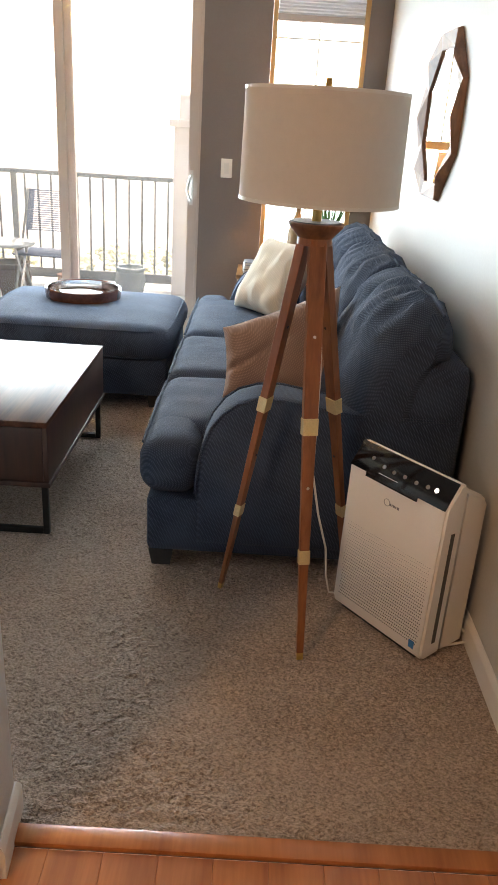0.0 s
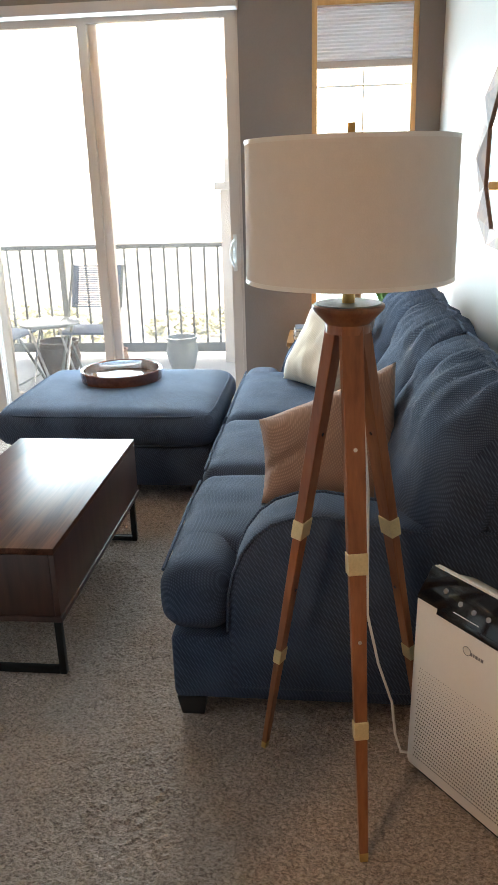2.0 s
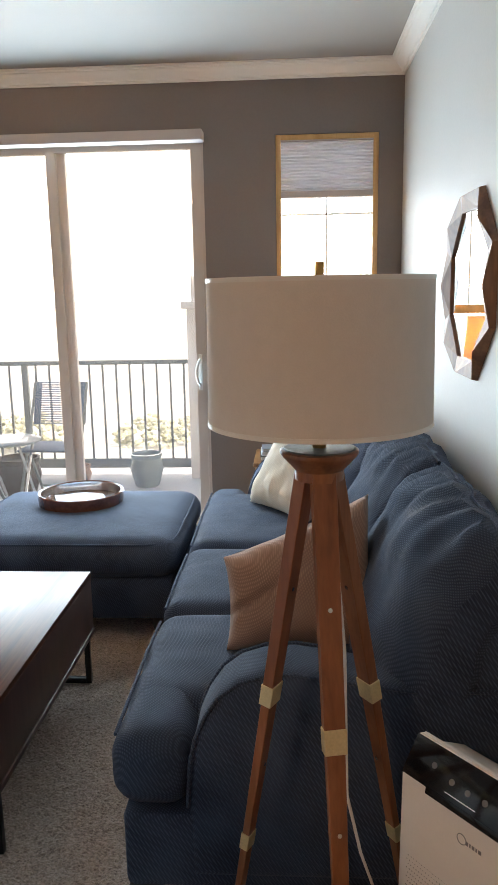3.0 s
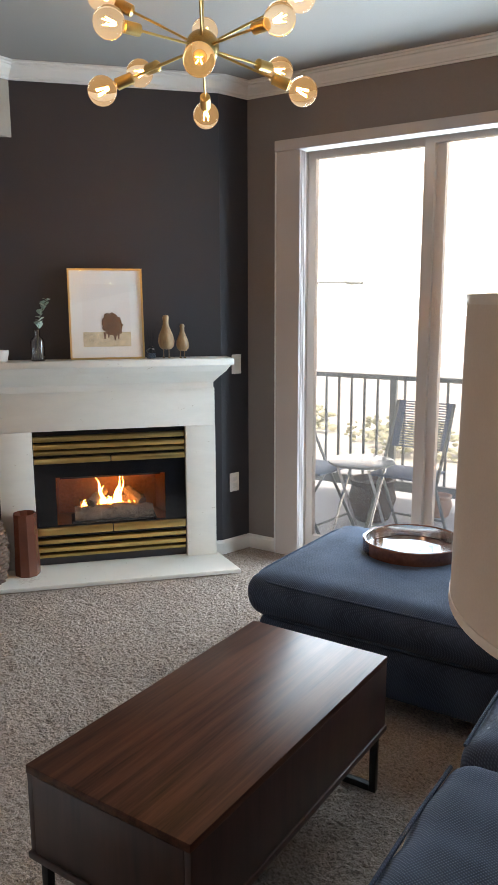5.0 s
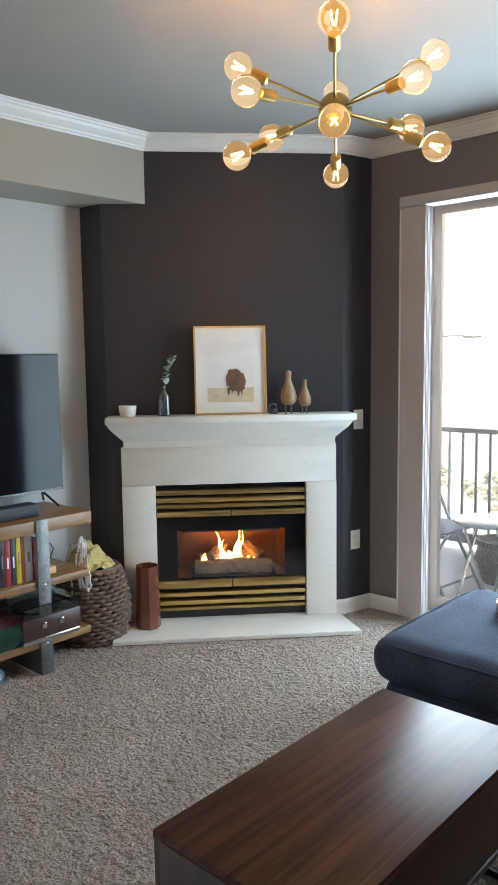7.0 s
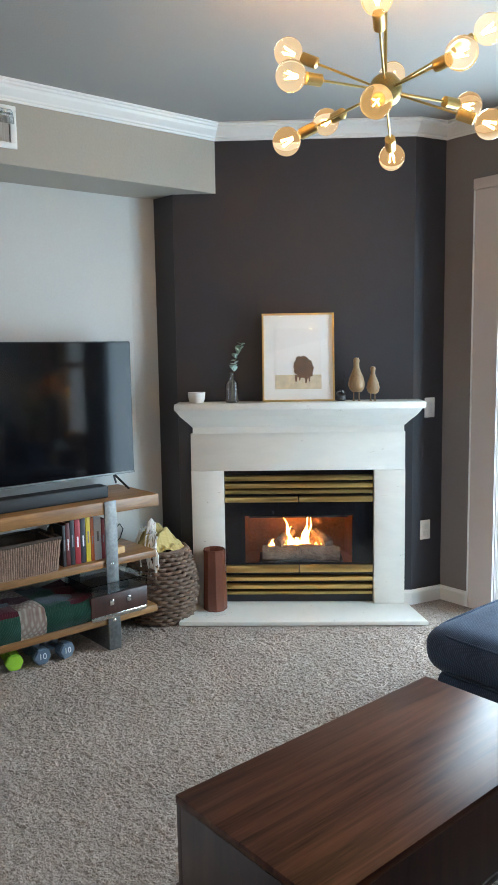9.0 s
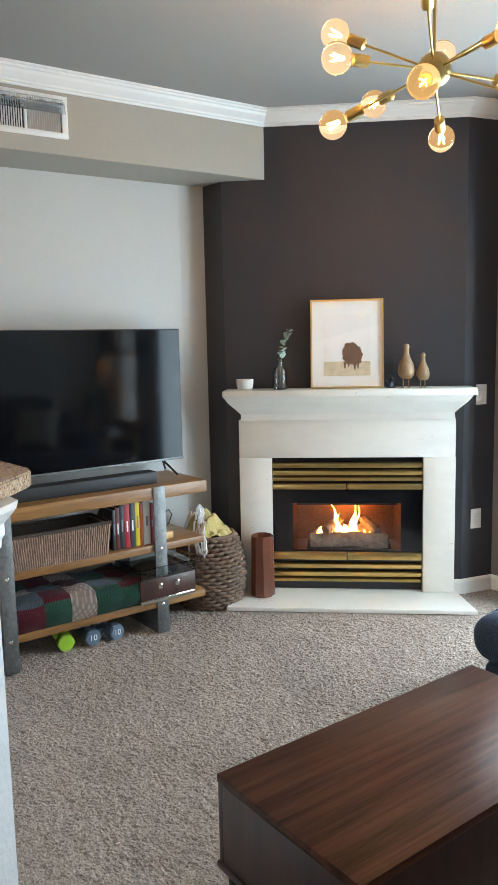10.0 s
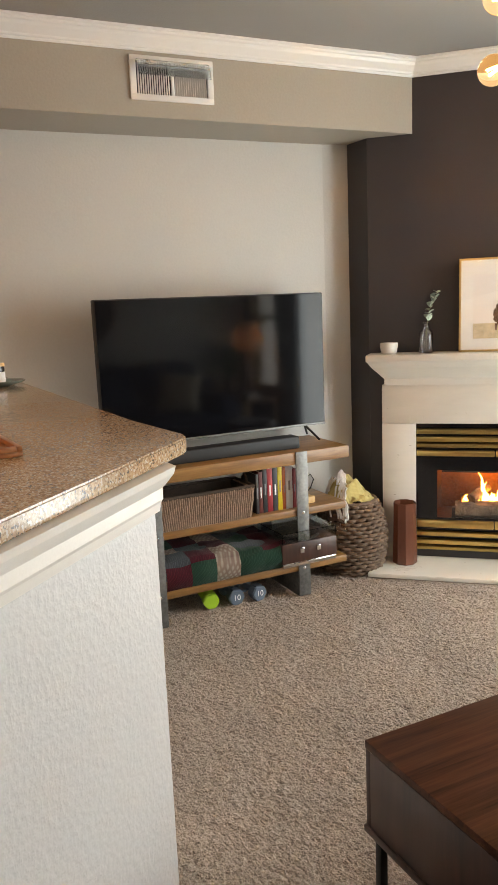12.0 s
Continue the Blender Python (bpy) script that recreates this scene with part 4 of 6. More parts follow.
t = thing("reed_diffuser", on_mantel(0.257, -0.10), "small glass reed diffuser with dark sticks", "diffuser")
part("bottle", lathe(bmesh.new(), [(0, 0), (0.024, 0), (0.026, 0.003), (0.026, 0.050), (0.012, 0.058), (0.012, 0.068), (0, 0.068)], 24), CLEAR, t)
part("liquid", lathe(bmesh.new(), [(0, 0.004), (0.0225, 0.004), (0.0225, 0.030), (0, 0.030)], 20), SLATE, t)
for ax, ay in ((-0.042, 0.005), (-0.02, -0.012), (0.0, 0.01), (0.013, -0.005), (0.024, 0.008)):
    part("reed", rod(bmesh.new(), (ax * 0.1, ay * 0.1, 0.03), (ax, ay, 0.165), 0.0014, seg=6), MATTBLACK, t)


def wooden_bird(u, h, w):
    bm = lathe(bmesh.new(), [(0, 0.20 * h), (0.28 * w, 0.21 * h), (0.44 * w, 0.28 * h), (0.50 * w, 0.38 * h), (0.44 * w, 0.52 * h), (0.26 * w, 0.68 * h), (0.17 * w, 0.78 * h), (0.17 * w, 0.88 * h), (0.20 * w, 0.93 * h), (0.15 * w, 0.985 * h), (0, h)], 24)
    for v in bm.verts:
        v.co.x += 0.10 * w * max(0, 0.5 - v.co.z / h)
    for sx in (-0.16 * w, 0.16 * w):
        rod(bm, (sx, 0, 0.004), (sx, 0, 0.24 * h), 0.0028, seg=8)
        box(bm, sx - 0.006, sx + 0.006, -0.016, 0.008, 0.0, 0.005, 0.001)
    ob = mesh_object("wooden_figurine", bm, DUCKWOOD, 50)
    ob.matrix_world = on_mantel(u, -0.11)
    return tagged(ob, "slender carved brown wood figurine on thin legs", "figurine", "wooden figurines on the mantel")


wooden_bird(0.342, 0.242, 0.094)
wooden_bird(0.434, 0.192, 0.074)

# tall vase on the hearth
t = thing("floor_vase", FP @ pose(-0.475, -0.135, 0.0225), "tall glazed brown ceramic cylinder vase on the hearth", "vase")
b = lathe(bmesh.new(), [(0, 0), (0.066, 0), (0.070, 0.006), (0.0695, 0.06), (0.066, 0.20), (0.064, 0.345), (0.0655, 0.355), (0.062, 0.358), (0.0585, 0.345), (0.0585, 0.02), (0, 0.018)], 9)
for v in b.verts:
    v.co.x *= 1 + 0.03 * noise.noise(Vector((v.co.z * 5, 0.3, 0)))
part("vase", b, CERAMIC, t, smooth=30)

# ---- woven basket with a throw ----


def woven_basket(bm, centre_r, h, rows, ribs, r_strand, wob=0.9):
    """Rows of strands that pass in front of and behind upright ribs."""
    for j in range(rows):
        z = h * (j + 0.5) / rows
        pts = []
        n = ribs * 4
        for k in range(n):
            a = 2 * math.pi * k / n
            r = centre_r(z) + r_strand * wob * math.sin(a * ribs + math.pi * j)
            pts.append((r * math.cos(a), r * math.sin(a), z + 0.25 * r_strand * math.sin(a * 5 + j)))
        tube(bm, pts, r_strand, 6, True)
    return bm


def belly(z):
    q = z / 0.40
    return 0.135 + 0.075 * math.sin(math.pi * min(1, 0.12 + 0.72 * q)) - 0.028 * q


t = thing("wicker_basket", pose(-3.065, 4.15, 0), "round brown wicker basket holding a yellow throw", "basket")
part("weave", woven_basket(bmesh.new(), belly, 0.40, 18, 19, 0.0118), WICKER, t, smooth=80)
part("inner_wall", lathe(bmesh.new(), [(0, 0.004)] + [(belly(z) - 0.014, z) for z in (0.004, 0.06, 0.12, 0.2, 0.28, 0.36, 0.392)], 32), WICKERDARK, t)
rim = [(belly(0.40) * math.cos(2 * math.pi * k / 48), belly(0.40) * math.sin(2 * math.pi * k / 48), 0.402 + 0.002 * math.sin(k * 1.9)) for k in range(48)]
part("rim", tube(bmesh.new(), rim, 0.012, 8, True), WICKER, t)

throw = thing("throw_blanket", pose(-3.065, 4.15, 0), "crumpled olive-yellow wool throw with cream fringe", "blanket")
def cloth_height(u, w):
    hill = 0.40 + 0.15 * math.exp(-((u + 0.35) ** 2 + (w + 0.15) ** 2) * 1.7) + 0.045 * math.exp(-((u - 0.6) ** 2 + (w + 0.2) ** 2) * 4)
    warp = noise.noise(Vector((u * 1.6, w * 1.6, 7)))
    roll = 0.030 * math.sin(11 * (0.7 * u + 0.5 * w) + 5 * warp) * (0.55 + 0.45 * noise.noise(Vector((w * 2, u * 2, 4))))
    return hill + roll + 0.034 * noise.noise(Vector((u * 2.6, w * 2.6, 1.5))) + 0.010 * noise.noise(Vector((u * 7, w * 7, 3))) - 0.06 * max(0, math.hypot(u, w) - 0.8)


b = bmesh.new()
bmesh.ops.create_grid(b, x_segments=80, y_segments=80, size=1.0)
for v in b.verts:
    u, w = v.co.x, v.co.y
    q = max(1.0, math.hypot(u, w) / 1.05)
    v.co = (0.14 * u / q, 0.14 * w / q, cloth_height(u / q, w / q))
bmesh.ops.solidify(b, geom=b.faces[:], thickness=0.006)
part("cloth", b, OLIVE, throw, smooth=80)
rng = random.Random(11)
for k in range(46):
    if k < 34:
        q = k / 33
        x, y = -0.105 + 0.13 * q + rng.uniform(-0.008, 0.008), -0.075 + 0.05 * math.sin(3 * q) + rng.uniform(-0.008, 0.008)
        go, n = rng.uniform(0.045, 0.085), 9
    else:
        x, y = 0.03 + rng.uniform(-0.02, 0.03), -0.085 + rng.uniform(-0.02, 0.02)
        go, n = rng.uniform(0.075, 0.095), 13
    drift = rng.uniform(-0.5, 0.5)
    ang, pts = -0.75 + drift, []
    drop = rng.uniform(0.010, 0.020)
    for i in range(n):
        f = min(1, i / 8)
        px, py = x + go * f * math.cos(ang) + 0.004 * math.sin(i * 0.9 + k), y + go * f * math.sin(ang) + 0.004 * math.cos(i * 1.1 + k)
        top = cloth_height(px / 0.14, py / 0.14) + 0.008
        if math.hypot(px, py) > 0.142:
            top = pts[-1][2] - drop
            if k >= 34:
                out = 0.178 / math.hypot(px, py)
                px, py = px * min(out, 1 + 0.04 * i), py * min(out, 1 + 0.04 * i)
                top = pts[-1][2] - (drop if math.hypot(px, py) > 0.172 else 0.002)
        pts.append((px, py, top if not pts else min(top, pts[-1][2] + 0.012)))
    if k >= 34:
        for i in range(6):
            pts.append((pts[-1][0] + 0.003 * math.sin(i + k), pts[-1][1] - 0.001, pts[-1][2] - 0.022))
    part("fringe", tube(bmesh.new(), pts, [0.0052] * (len(pts) - 1) + [0.0025], 5), PAPER, throw, "cream twisted fringe")

# ---- television stand ----
SY = 3.29
stand = thing("tv_stand", pose(-2.84, SY, 0), "three-shelf wood and dark steel television stand", "tv stand")
part("top_shelf", slab(-0.40, 0.012, -0.70, 0.70, 0.706, 0.77, 0.004), SHELFWOOD, stand)
part("middle_shelf", slab(-0.395, 0.008, -0.685, 0.675, 0.432, 0.470, 0.003), SHELFWOOD, stand)
part("bottom_shelf", slab(-0.395, 0.008, -0.685, 0.675, 0.135, 0.172, 0.003), SHELFWOOD, stand)
for x0, x1 in ((0.0125, 0.020), (-0.408, -0.4005)):
    for y in (-0.395, 0.405):
        s = part("strap", slab(x0, x1, y - 0.034, y + 0.034, 0.0, 0.772, 0.0015), STEEL, stand, "dark forged steel strap leg")
        if x0 > 0:
            for z in (0.45, 0.153):
                b = bmesh.new()
                bmesh.ops.create_uvsphere(b, u_segments=12, v_segments=8, radius=0.010, matrix=Matrix.Translation((x1, y, z)) @ Matrix.Diagonal((0.5, 1, 1, 1)))
                part("bolt", b, CHROME, s)
for y in (-0.395, 0.405):
    part("cross_bar", slab(-0.40, 0.012, y - 0.034, y - 0.026, 0.0, 0.13, 0.001), STEEL, stand)

tv = thing("television", pose(-3.150, 3.40, 0), "large flat black television on splayed feet", "television")
part("cabinet", slab(-0.035, 0.012, -0.639, 0.639, 0.843, 1.571, 0.006), MATTBLACK, tv)
part("screen", slab(0.010, 0.0145, -0.632, 0.632, 0.857, 1.565), SCREEN, tv, "glossy dark blank screen")
part("lower_bezel", slab(0.010, 0.017, -0.638, 0.638, 0.844, 0.856, 0.001), STEEL, tv)
for y in (-0.52, 0.54):
    b = bmesh.new()
    rod(b, (0.0, y - 0.03, 0.850), (0.11, y + 0.0, 0.776), 0.006, seg=8)
    rod(b, (0.0, y - 0.03, 0.850), (-0.11, y + 0.05, 0.776), 0.006, seg=8)
    part("foot", b, MATTBLACK, tv)
sb = thing("soundbar", pose(-2.955, 3.24, 0.771), "long low matt black soundbar under the screen", "soundbar")
part("housing", slab(-0.045, 0.045, -0.50, 0.50, 0.0, 0.064, 0.008), MATTBLACK, sb)
part("grille", slab(0.0452, 0.0475, -0.475, 0.475, 0.008, 0.056, 0.001), MATTBLACK, sb)

# things on the stand
bask = thing("storage_basket", pose(-2.945, 3.165, 0.471), "rectangular brown woven storage basket on the shelf", "basket")

b = bmesh.new()
hx, hy, h = 0.105, 0.235, 0.155
per = [(-hx, -hy), (hx, -hy), (hx, hy), (-hx, hy)]
rng = random.Random(5)
for a, c in zip(per, per[1:] + per[:1]):
    n = int(math.hypot(c[0] - a[0], c[1] - a[1]) / 0.0105)
    d = Vector((c[1] - a[1], -(c[0] - a[0]))).normalized()
    for k in range(n):
        q = (k + 0.5) / n
        px, py = a[0] + (c[0] - a[0]) * q, a[1] + (c[1] - a[1]) * q
        pts = [((1 + 0.08 * z / h) * px + d.x * (0.004 + 0.0025 * math.sin(z * 90 + k * math.pi)), (1 + 0.08 * z / h) * py + d.y * (0.004 + 0.0025 * math.sin(z * 90 + k * math.pi)), z + rng.uniform(-0.002, 0.002)) for z in (0, 0.03, 0.06, 0.09, 0.12, 0.14, h)]
        tube(b, pts, 0.0056, 5)
part("weave", b, WICKERLIGHT, bask, smooth=80)
b = bmesh.new()
for a in ((-hx, hx, -hy, -hy + 0.006), (-hx, hx, hy - 0.006, hy), (-hx, -hx + 0.006, -hy + 0.006, hy - 0.006), (hx - 0.006, hx, -hy + 0.006, hy - 0.006)):
    box(b, a[0], a[1], a[2], a[3], 0.0, h)
box(b, -hx, hx, -hy, hy, 0, 0.006)
part("lining", b, WICKERDARK, bask)
part("rim", tube(bmesh.new(), [(1.09 * x, 1.09 * y, h + 0.004) for x, y in ((-hx, -hy), (0, -hy - 0.004), (hx, -hy), (hx + 0.004, 0), (hx, hy), (0, hy + 0.004), (-hx, hy), (-hx - 0.004, 0))], 0.009, 8, True), WICKERDARK, bask)
part("handle", tube(bmesh.new(), [(-0.03, hy + 0.022, h), (-0.02, hy + 0.026, h + 0.03), (0.0, hy + 0.028, h + 0.04), (0.02, hy + 0.026, h + 0.03), (0.03, hy + 0.022, h)], 0.006, 8), WICKERDARK, bask)

BOOKS = [((0.03, 0.03, 0.03), 0.016, 0.205), ((0.11, 0.015, 0.012), 0.022, 0.215), ((0.02, 0.02, 0.022), 0.024, 0.232), ((0.34, 0.02, 0.025), 0.030, 0.225), ((0.03, 0.03, 0.035), 0.028, 0.235), ((0.62, 0.45, 0.03), 0.026, 0.232), ((0.45, 0.10, 0.03), 0.018, 0.222), ((0.60, 0.64, 0.68), 0.040, 0.236), ((0.22, 0.025, 0.03), 0.020, 0.205), ((0.30, 0.28, 0.25), 0.018, 0.20)]
WORDS = ("dark green", "maroon", "black", "red", "charcoal", "yellow", "orange", "pale blue", "dark red", "grey")
y = 3.452
for (c, w, hh), word in zip(BOOKS, WORDS):
    bt = thing("book", pose(-2.945, y + w / 2, 0.4705), word + " upright book on the stand's shelf", "book", "books on the stand")
    cov = material("cover_" + word.replace(" ", "_"), c, 0.5, vary=0.08, bump=0.02)
    q = bmesh.new()
    box(q, -0.075, 0.072, -w / 2, -w / 2 + 0.002, 0, hh)
    box(q, -0.075, 0.072, w / 2 - 0.0025, w / 2 - 0.0005, 0, hh)
    box(q, 0.072, 0.0755, -w / 2, w / 2 - 0.0005, 0, hh, 0.001)
    part("cover", q, cov, bt)
    part("pages", slab(-0.072, 0.070, -w / 2 + 0.0022, w / 2 - 0.0028, 0.003, hh - 0.004), PAPER, bt)
    part("spine_print", slab(0.0757, 0.0762, -w * 0.14, w * 0.14, hh * (0.36 + 0.01 * (w * 1000 % 7)), hh * (0.58 + 0.012 * (w * 1000 % 9))), WHITEINK if word in ("red", "charcoal", "maroon") else GREYPRINT, bt)
    y += w + 0.0012

t = thing("wooden_block", pose(-2.93, 3.765, 0.4705, 0, 0, 10), "small pale wooden block on the shelf", "block")
part("block", slab(-0.04, 0.04, -0.045, 0.045, 0, 0.036, 0.003), PALEWOOD, t)
t = thing("black_cable", pose(-3.0, 3.80, 0.4705), "loop of black cable standing on the shelf", "cable")
part("loop", tube(bmesh.new(), [(0.0, -0.05, 0.006), (0.0, -0.02, 0.05), (0.0, 0.02, 0.11), (0.0, 0.05, 0.13), (0.0, 0.07, 0.10), (0.0, 0.05, 0.055), (0.0, 0.02, 0.03), (0.0, 0.0, 0.006)], 0.0032, 6), MATTBLACK, t)

# folded patchwork quilt
quilt = thing("patchwork_quilt", pose(-2.975, 3.265, 0.1725), "folded green and burgundy patchwork quilt on the bottom shelf", "quilt")
cloths = [QRED, QGREEN, QCREAM, QNAVY]


def quilt_patch(i0, j0, nu, nv, mat):
    """One patch of the soft folded bundle."""
    bm = bmesh.new()
    n = 9
    grid = []
    for a in range(n):
        row = []
        for c in range(n):
            u = (i0 + a / (n - 1)) / nu
            w = (j0 + c / (n - 1)) / nv
            yy = -0.33 + 0.66 * u
            s = w * 0.50
            if s < 0.13:
                x, z = 0.135 + 0.018 * math.sin(math.pi * s / 0.13), s
            else:
                x, z = 0.135 - (s - 0.13), 0.13 + 0.012
            pil = 0.010 * abs(math.sin(math.pi * a / (n - 1)) * math.sin(math.pi * c / (n - 1)))
            lump = 0.022 * noise.noise(Vector((yy * 5, s * 7, 2.0))) + 0.010 * noise.noise(Vector((yy * 14, s * 14, 5.0)))
            z2 = max(0.0, z * (0.92 + 0.22 * noise.noise(Vector((yy * 3, 1, 1)))) + (pil + lump if s > 0.10 else 0))
            x2 = x + (pil + 0.5 * lump if s <= 0.14 else 0)
            row.append(bm.verts.new((x2, yy, z2)))
        grid.append(row)
    for a in range(n - 1):
        for c in range(n - 1):
            bm.faces.new((grid[a][c], grid[a + 1][c], grid[a + 1][c + 1], grid[a][c + 1]))
    bmesh.ops.solidify(bm, geom=bm.faces[:], thickness=0.008)
    return part("patch", bm, mat, quilt, smooth=70)


order = [0, 1, 2, 1, 1, 3, 0, 2, 1, 0, 2, 3, 0, 1, 0, 1, 0, 2, 3, 0]
for i in range(5):
    for j in range(4):
        quilt_patch(i, j, 5, 4, cloths[order[(i + 5 * j) % 20]])
part("stuffing", cushion(0.22, 0.62, 0.125, 0.05, 0.005, 0.004, 3, 8), QNAVY, quilt)

rp = thing("record_player", pose(-2.945, 3.722, 0.1725), "brown suitcase record player with clear lid", "record player")
part("case", slab(-0.14, 0.14, -0.165, 0.165, 0.022, 0.128, 0.006), WALNUT_END, rp)
part("base", slab(-0.135, 0.135, -0.16, 0.16, 0.0, 0.022, 0.003), CHROME, rp)
b = bmesh.new()
for a in ((-0.138, 0.138, -0.163, -0.160, 0.130, 0.182), (-0.138, 0.138, 0.160, 0.163, 0.130, 0.182), (-0.138, -0.135, -0.16, 0.16, 0.130, 0.182), (0.135, 0.138, -0.16, 0.16, 0.130, 0.182), (-0.138, 0.138, -0.163, 0.163, 0.182, 0.185)):
    box(b, *a)
part("lid", b, ACRYLIC, rp, "clear acrylic lid", smooth=None)
part("platter", lathe(bmesh.new(), [(0, 0.129), (0.12, 0.129), (0.12, 0.143), (0, 0.143)], 40), MATTBLACK, rp)
for y in (-0.05, 0.05):
    part("clasp", slab(0.140, 0.146, y - 0.012, y + 0.012, 0.070, 0.100, 0.002), CHROME, rp)


def dumbbell(x, y, mat, word, turn, number):
    d = thing("dumbbell", pose(x, y, 0.0, 0, 0, turn), word + " hexagonal dumbbell on the carpet under the stand", "dumbbell", "dumbbells under the stand")
    for s in (-1, 1):
        hb = bmesh.new()
        bmesh.ops.create_cone(hb, cap_ends=True, segments=6, radius1=0.046, radius2=0.046, depth=0.055, matrix=Matrix.Translation((s * 0.075, 0, 0.041)) @ pose(0, 0, 0, 0, 90, 0))
        bmesh.ops.bevel(hb, geom=hb.edges[:], offset=0.006, segments=2, affect="EDGES")
        head = part("head", hb, mat, d)
        if number and s > 0:
            cu = bpy.data.curves.new("number", "FONT")
            cu.body, cu.size, cu.extrude, cu.align_x, cu.align_y = number, 0.042, 0.0006, "CENTER", "CENTER"
            cu.materials.append(WHITEINK)
            tx = new("number", cu)
            tx.parent = head
            tx.matrix_local = Matrix.Translation((0.1032, 0, 0.041)) @ pose(0, 0, 0, 90, 0, 90)
            dg = bpy.context.evaluated_depsgraph_get()
            me = bpy.data.meshes.new_from_object(tx.evaluated_get(dg))
            ob = new("number", me)
            ob.parent = head
            ob.matrix_local = Matrix.Translation((0.1032, 0, 0.041)) @ pose(0, 0, 0, 90, 0, 90)
            bpy.data.objects.remove(tx)
    part("grip", rod(bmesh.new(), (-0.05, 0, 0.041), (0.05, 0, 0.041), 0.015, seg=14), mat, d)


dumbbell(-3.01, 3.215, NEON, "lime green", -12, "")
dumbbell(-2.99, 3.335, SLATE, "blue-grey", -4, "10")
dumbbell(-2.98, 3.445, SLATE, "blue-grey", 6, "10")

# ---- coffee table ----
tab = thing("coffee_table", pose(-0.702, 3.260, -0.010), "dark walnut lift-top coffee table on black metal legs", "coffee table")
TX, TY = 0.247, 0.495
part("tabletop", slab(-TX, TX, -TY, TY, 0.440, 0.462, 0.002), WALNUT, tab)
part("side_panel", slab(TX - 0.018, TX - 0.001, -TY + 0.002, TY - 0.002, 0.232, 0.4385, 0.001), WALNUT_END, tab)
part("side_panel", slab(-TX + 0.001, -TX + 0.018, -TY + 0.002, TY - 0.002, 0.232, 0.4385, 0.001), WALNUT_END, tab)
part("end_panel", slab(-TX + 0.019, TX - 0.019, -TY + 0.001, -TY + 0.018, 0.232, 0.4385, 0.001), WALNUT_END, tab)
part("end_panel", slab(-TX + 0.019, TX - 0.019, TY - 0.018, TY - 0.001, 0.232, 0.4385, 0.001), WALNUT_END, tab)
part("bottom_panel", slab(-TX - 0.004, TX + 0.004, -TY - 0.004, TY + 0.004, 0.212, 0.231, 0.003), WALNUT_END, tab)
for y in (-TY + 0.03, TY - 0.03):
    b = bmesh.new()
    box(b, -TX + 0.012, -TX + 0.034, y - 0.011, y + 0.011, 0.010, 0.2115, 0.002)
    box(b, TX - 0.034, TX - 0.012, y - 0.011, y + 0.011, 0.010, 0.2115, 0.002)
    box(b, -TX + 0.034, TX - 0.034, y - 0.011, y + 0.011, 0.010, 0.032, 0.002)
    part("leg_frame", b, BLACK, tab, "black square steel leg frame")
for x in (-TX + 0.016, TX - 0.016):
    part("rail", slab(x - 0.006, x + 0.006, -TY + 0.042, TY - 0.042, 0.198, 0.2115, 0.001), BLACK, tab)

# ---- sofa ----
sofa = thing("sofa", pose(0, 0, 0), "navy woven three-seat sofa with rolled arms", "sofa")
SY0, SY1 = 2.60, 5.07
part("base", slab(-0.085, 0.93, SY0 + 0.01, SY1 - 0.01, 0.065, 0.275, 0.02), NAVY, sofa)
for x, y in ((-0.035, SY0 + 0.06), (-0.035, SY1 - 0.06), (0.88, SY0 + 0.06), (0.88, SY1 - 0.06)):
    b = bmesh.new()
    bmesh.ops.create_cone(b, cap_ends=True, segments=4, radius1=0.045, radius2=0.06, depth=0.066, matrix=Matrix.Translation((x, y, 0.033)) @ pose(0, 0, 0, 0, 0, 45))
    part("leg", b, MATTBLACK, sofa, smooth=None)


def arm(y0, y1):
    """A padded arm: its side outline rises in a curve from the front, then runs level to the back."""
    outline = [(0.080, 0.10), (0.078, 0.30), (0.085, 0.41), (0.100, 0.48), (0.125, 0.54), (0.160, 0.59), (0.205, 0.625), (0.265, 0.645), (0.34, 0.650), (0.45, 0.632), (0.60, 0.612), (0.90, 0.61), (0.93, 0.60), (0.93, 0.10)]
    bm = bmesh.new()
    lo = [bm.verts.new((x, y0, z)) for x, z in outline]
    f = bm.faces.new(lo)
    ex = bmesh.ops.extrude_face_region(bm, geom=[f])
    hi = [v for v in ex["geom"] if isinstance(v, bmesh.types.BMVert)]
    bmesh.ops.translate(bm, vec=(0, y1 - y0, 0), verts=hi)
    es = [e for e in bm.edges if abs(e.verts[0].co.y - e.verts[1].co.y) < 1e-5]
    bmesh.ops.bevel(bm, geom=es, offset=0.032, segments=4, profile=0.5, affect="EDGES")
    bmesh.ops.subdivide_edges(bm, edges=[e for e in bm.edges if e.calc_length() > 0.12], cuts=3, use_grid_fill=True)
    p = part("arm", bm, NAVY, sofa, smooth=60)
    for yy in (y0 + 0.006, y1 - 0.006):
        part("piping", tube(bmesh.new(), [(x, yy, z - 0.004) for x, z in outline[1:12]], 0.005, 6), NAVY, p)


arm(SY0, SY0 + 0.175)
arm(SY1 - 0.19, SY1)
part("back_frame", slab(0.70, 0.945, SY0 + 0.02, SY1 - 0.02, 0.25, 0.785, 0.05), NAVY, sofa)


